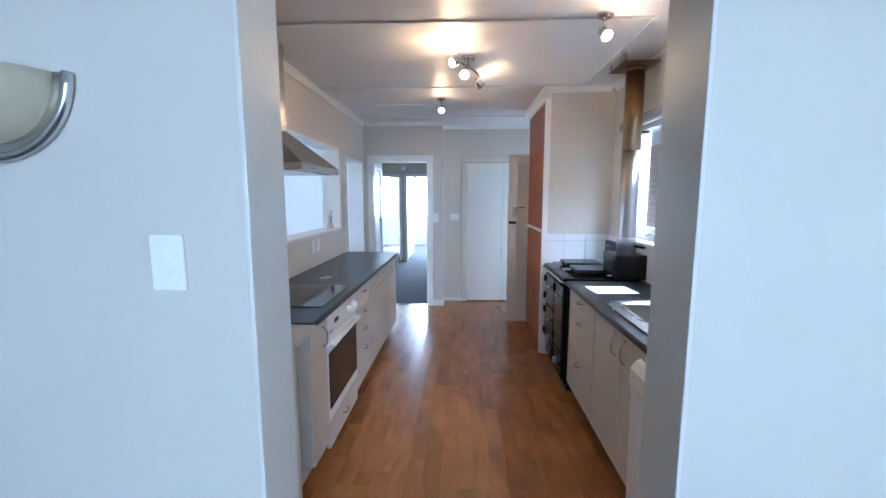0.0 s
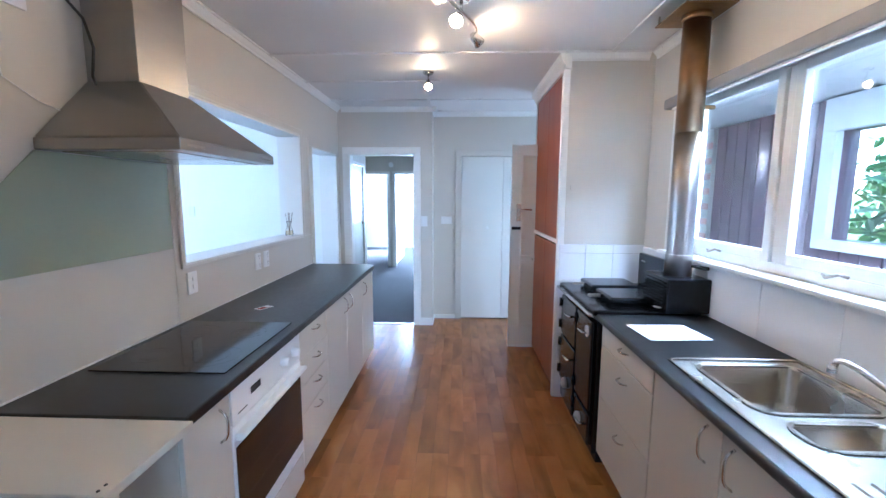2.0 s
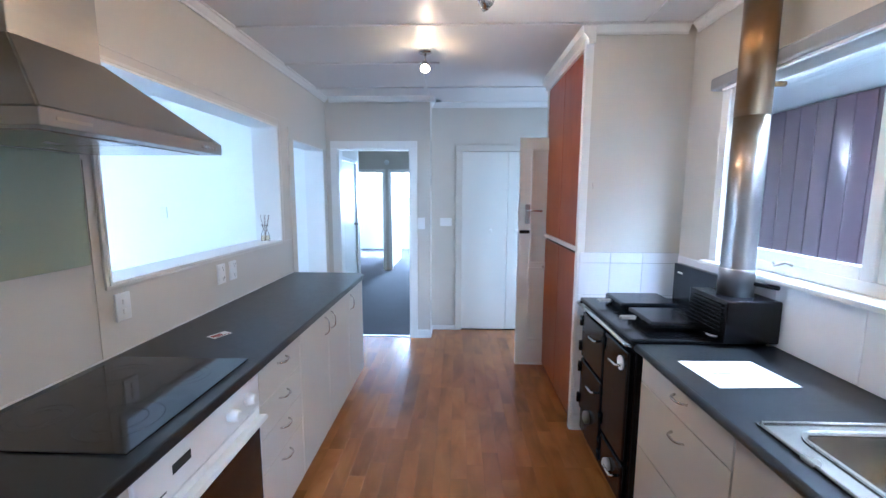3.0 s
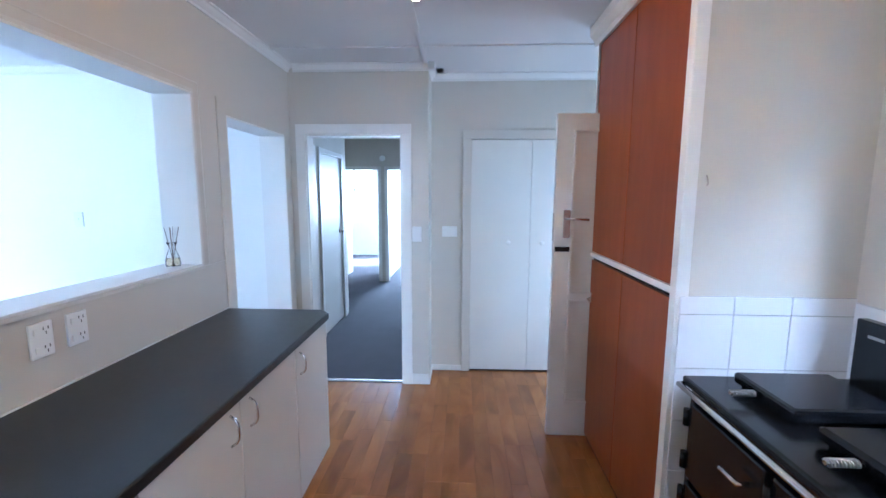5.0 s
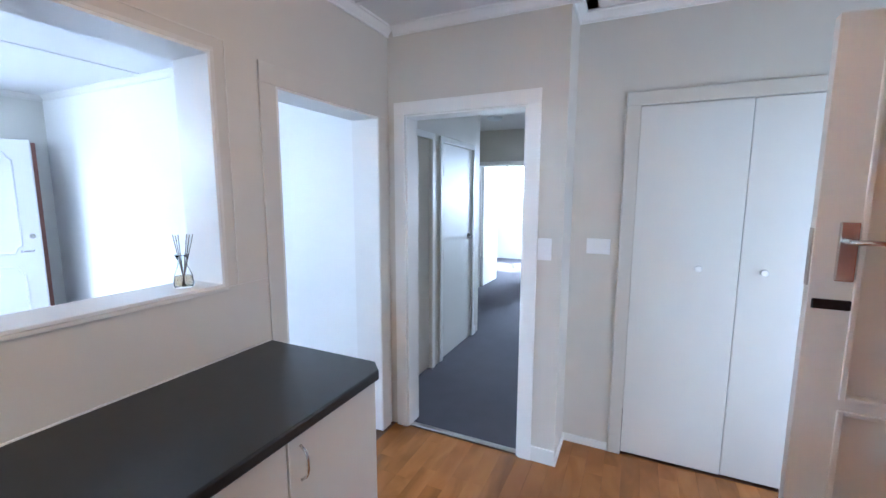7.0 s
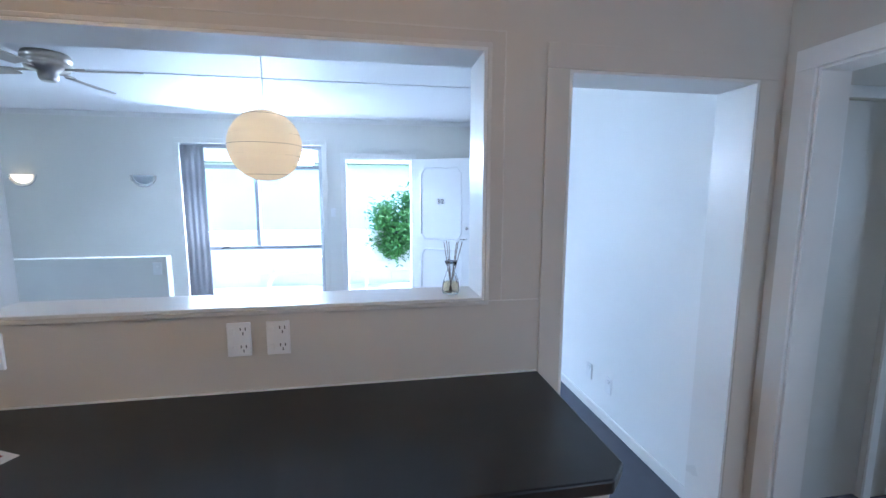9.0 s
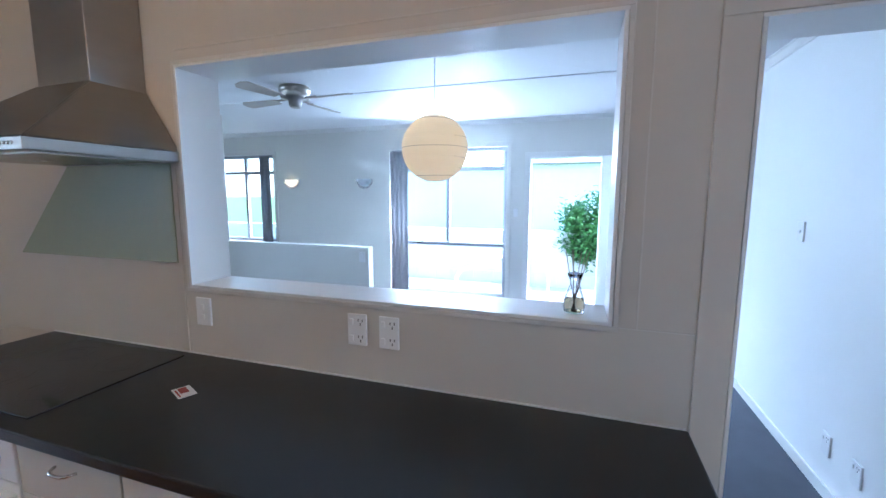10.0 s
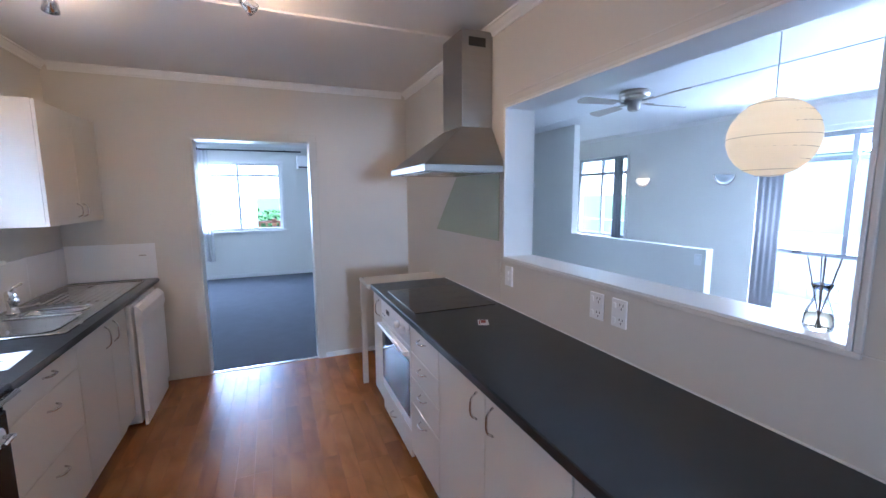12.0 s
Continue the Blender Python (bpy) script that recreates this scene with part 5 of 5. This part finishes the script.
def leafy(name, c, size, n, mat, label, category, leaf=0.07, trunk=True, seed=1):
    """A trunk with limbs and a crown of single leaves in uneven clumps."""
    rng = random.Random(seed)
    c = Vector(c)
    t = thing(name, c, label, category)
    if trunk:
        b = bmesh.new()
        ground = Vector((c.x, c.y, -0.35))
        tube([ground, c + Vector((0.03, 0.02, -size[2] * 0.6)), c], 0.05, 8, b)
        for k in range(6):
            a = k * 1.05
            tube([c - Vector((0, 0, size[2] * 0.5)), c + Vector((math.cos(a) * size[0] * 0.4, math.sin(a) * size[1] * 0.4, size[2] * 0.1)), c + Vector((math.cos(a) * size[0] * 0.75, math.sin(a) * size[1] * 0.75, size[2] * 0.35))], 0.015, 5, b)
        part("trunk", b, "bark", t)
    clumps = []
    for k in range(26):
        d = Vector((rng.gauss(0, 1), rng.gauss(0, 1), rng.gauss(0, 1))).normalized() * rng.uniform(0.35, 0.95)
        clumps.append(Vector((d.x * size[0], d.y * size[1], d.z * size[2])))
    verts, faces = [], []
    for k in range(n):
        q = rng.choice(clumps)
        p = q + Vector((rng.gauss(0, 0.16) * size[0], rng.gauss(0, 0.16) * size[1], rng.gauss(0, 0.2) * size[2]))
        m = Euler((rng.uniform(-1, 1), rng.uniform(-1, 1), rng.uniform(0, 6.3))).to_matrix()
        s = leaf * rng.uniform(0.6, 1.3)
        i = len(verts)
        for u, w, h in ((0, -1, 0), (0.35, -0.2, 0.12), (0.28, 0.5, 0.1), (0, 1, -0.1), (-0.28, 0.5, 0.1), (-0.35, -0.2, 0.12), (0, 0.1, 0)):
            verts.append(p + m @ Vector((u * s, w * s, h * s)))
        faces += [(i, i + 1, i + 6), (i + 1, i + 2, i + 6), (i + 2, i + 3, i + 6), (i + 3, i + 4, i + 6), (i + 4, i + 5, i + 6), (i + 5, i, i + 6)]
    me = bpy.data.meshes.new("crown")
    me.from_pydata(verts, [], faces)
    me.materials.append(M[mat])
    crown = new("crown", me)
    crown.parent = t
    return t


leafy("shrub", (-8.12, 4.90, 0.95), (0.42, 0.76, 0.66), 14000, "dark_leaf", "rounded green shrub hanging over the white wall", "shrub", 0.048, True, 3)
# added behind the outbuilding pane in place of the foliage it reflects
leafy("tree", (4.4, 4.1, 1.6), (0.9, 1.2, 0.9), 3000, "leaf", "leafy green tree added in place of foliage mirrored in the outbuilding pane", "tree", 0.11, True, 5)
# added dark backdrop for that imitated reflection
leafy("hedge", (6.4, 4.6, 1.4), (0.7, 3.4, 1.7), 14000, "dark_leaf", "dark green leaf mass added as backdrop of the pane's mirrored foliage", "hedge", 0.13, True, 6)
leafy("shrub", (2.4, -8.6, 0.6), (1.2, 1.0, 0.6), 2600, "leaf", "green garden shrub beyond the deck", "shrub", 0.10, True, 7)
leafy("shrub", (-0.6, -9.2, 0.6), (1.6, 1.0, 0.65), 2600, "dark_leaf", "green garden shrub beyond the deck", "shrub", 0.10, True, 8)

# neighbour's white weatherboard house across the road
nh = thing("neighbour_house", (-20, 3, -0.35), "white weatherboard house across the road", "house")
part("wall", box(-26, -9, -0.35, -20, 15, 3.0), "soffit", nh)
for k in range(14):
    part("weatherboard", prism([(-20.0, -0.3 + k * 0.22), (-19.96, -0.3 + k * 0.22), (-19.985, -0.08 + k * 0.22), (-20.0, -0.08 + k * 0.22)], -9, 15, "y"), "soffit", nh)
part("roof", prism([(-26.5, 3.0), (-19.4, 3.0), (-23, 4.8)], -9.5, 15.5, "y"), "concrete", nh)

# deck rail outside the dining room
dk = thing("deck_railing", (0.2, -5.6, -0.05), "red-stained timber deck railing with lattice", "railing")
part("deck", box(-2.2, -5.7, -0.3, 1.6, -3.78, -0.05), "deck", dk)
part("top_rail", box(-2.2, -5.68, 0.92, 1.0, -5.58, 0.97, 0.004), "deck", dk)
part("bottom_rail", box(-2.2, -5.66, 0.10, 1.0, -5.60, 0.15, 0.004), "deck", dk)
for k in range(22):
    x = -2.15 + k * 0.15
    part("slat", box(x, -5.65, 0.15, x + 0.04, -5.61, 0.92), "deck", dk)
for x in (-2.2, -0.2, 1.0):
    part("post", box(x - 0.05, -5.68, -0.05, x + 0.05, -5.58, 1.02, 0.004), "deck", dk)

# outbuilding across the yard, seen from the kitchen window
ob_ = thing("outbuilding", (2.9, 5.0, -0.35), "outbuilding with plum boards, pink brick and white window", "house")
part("wall", slab("y", 2.86, 2.98, 1.0, 5.86, -0.35, 2.30, [(3.35, 4.34, 1.22, 2.04)]), "purple", ob_)
for k in range(30):
    y0 = 1.0 + k * 0.162
    if 3.2 < y0 + 0.08 < 4.42:
        part("board", box(2.84, y0 + 0.004, -0.3, 2.862, y0 + 0.158, 1.14, 0.003), "purple", ob_)
    else:
        part("board", box(2.84, y0 + 0.004, -0.3, 2.862, y0 + 0.158, 2.29, 0.003), "purple", ob_)
wd = part("window", box(2.80, 3.25, 1.14, 2.859, 4.46, 1.22, 0.004), "soffit", ob_, "white framed window")
for q in (box(2.80, 3.25, 2.04, 2.859, 4.46, 2.29, 0.004), box(2.80, 4.34, 1.22, 2.859, 4.46, 2.04, 0.004), box(2.80, 3.25, 1.22, 2.859, 3.35, 2.04, 0.004)):
    part("frame", q, "soffit", wd)
part("pane", box(2.90, 3.35, 1.22, 2.905, 4.34, 2.04), "pane", wd).visible_shadow = False
br = part("brick_wall", box(2.80, 5.865, -0.35, 2.98, 8.0, 2.30), "mortar", ob_, "pink brick wall")
bme = box(2.788, 0, 0, 2.802, 0.22, 0.07, 0.004)
brick0 = None
for r_ in range(30):
    for k in range(6):
        y0, z0 = 5.87 + k * 0.232 + (r_ % 2) * 0.116, -0.3 + r_ * 0.085
        if brick0 is None:
            brick0 = part("brick", bme, "brick", br)
            mesh0 = brick0.data
            off = BASE[brick0]
        else:
            b = new("brick", mesh0)
            b.parent = br
            b.location = (0, y0, z0)
            continue
        brick0.location = (0, y0, z0)
part("soffit", box(1.95, 1.0, 2.31, 3.3, 8.2, 2.35), "soffit", ob_, "white soffit")
part("fascia", box(1.93, 1.0, 2.30, 1.95, 8.2, 2.48, 0.003), "soffit", ob_, "white fascia board")
part("roof", prism([(1.9, 2.48), (3.3, 2.48), (3.3, 2.9)], 1.0, 8.2, "y"), "concrete", ob_)

# ---- small pieces: floor strips and wall tiles ----
rng = random.Random(11)
lay = bpy.data.objects["floor"]
strips = {}


def strip_mesh(ln, wd_):
    key = (round(ln, 2), round(wd_, 3))
    if key not in strips:
        b = bmesh.new()
        x, y, e = wd_ / 2, ln / 2, 0.0003
        lo = [b.verts.new(p) for p in ((-x, -y, -0.010), (x, -y, -0.010), (x, y, -0.010), (-x, y, -0.010))]
        mi = [b.verts.new(p) for p in ((-x, -y, -e), (x, -y, -e), (x, y, -e), (-x, y, -e))]
        hi = [b.verts.new(p) for p in ((-x + e, -y + e, 0), (x - e, -y + e, 0), (x - e, y - e, 0), (-x + e, y - e, 0))]
        for p, q in ((lo, mi), (mi, hi)):
            for k in range(4):
                b.faces.new((p[k], p[(k + 1) % 4], q[(k + 1) % 4], q[k]))
        b.faces.new(hi)
        me = bpy.data.meshes.new("floor_strip")
        b.to_mesh(me)
        b.free()
        me.materials.append(M["oak"])
        strips[key] = me
    return strips[key]


SW = 0.094
count = 0
for c_ in range(31):
    x = -1.40 + (c_ + 0.5) * SW
    y = 1.075 - rng.choice((0.0, 0.12, 0.24, 0.36))
    y_end = 5.85 if x < -0.33 else 6.14
    while y < y_end:
        ln = rng.choice((0.36, 0.48, 0.60, 0.72))
        a, b_ = max(y, 1.144 if -0.50 < x < 0.40 else 1.157), min(y + ln, y_end)
        if b_ - a > 0.02:
            hidden = x < -0.98 and b_ < 4.8 or x > 0.86 and b_ < 5.2
            if not hidden:
                o_ = new("floor_strip", strip_mesh(b_ - a - 0.0006, SW - 0.0006))
                o_.location = (x, (a + b_) / 2, 0)
                o_.parent = lay
                count += 1
        y += ln


def tile_mesh(w_, h_):
    b = box(-w_ / 2, -0.003, -h_ / 2, w_ / 2, 0.003, h_ / 2, 0.0016)
    me = bpy.data.meshes.new("tile")
    b.to_mesh(me)
    b.free()
    me.materials.append(M["tile"])
    return me


gs = structure("tile_bed", box(0.747, 4.1085, 0, 1.328, 4.1115, 1.194), "grout", "white glazed wall tiles with grey joints")
rows_ = [(0.0, 0.104)] + [(0.104 + 0.2045 * k, 0.104 + 0.2045 * (k + 1)) for k in range(5)] + [(1.1265, 1.194)]
cols_ = [(0.712, 0.905), (0.905, 1.105), (1.105, 1.329)]
cache = {}
for z0, z1 in rows_:
    for x0, x1 in cols_:
        key = (round(x1 - x0, 3), round(z1 - z0, 3))
        if key not in cache:
            cache[key] = tile_mesh(key[0] - 0.003, key[1] - 0.003)
        o_ = new("tile", cache[key])
        o_.location = ((x0 + x1) / 2, 4.1045, (z0 + z1) / 2)
        o_.parent = gs
gs2 = structure("tile_bed_window", box(1.3245, 1.166, 0.9002, 1.3275, 4.100, 1.180), "tile", "white glazed wall tiles below the window")
for j in range(8):
    for z0, z1 in ((0.9005, 1.179),):
        y1 = 4.100 - j * 0.40
        y0 = max(y1 - 0.40, 1.167)
        key = (round(y1 - y0, 3), round(z1 - z0, 3))
        if key[0] < 0.03:
            continue
        if key not in cache:
            cache[key] = tile_mesh(key[0] - 0.002, key[1] - 0.002)
        o_ = new("tile", cache[key])
        o_.matrix_basis = pose(1.3215, (y0 + y1) / 2, (z0 + z1) / 2, 0, 0, 90)
        o_.parent = gs2
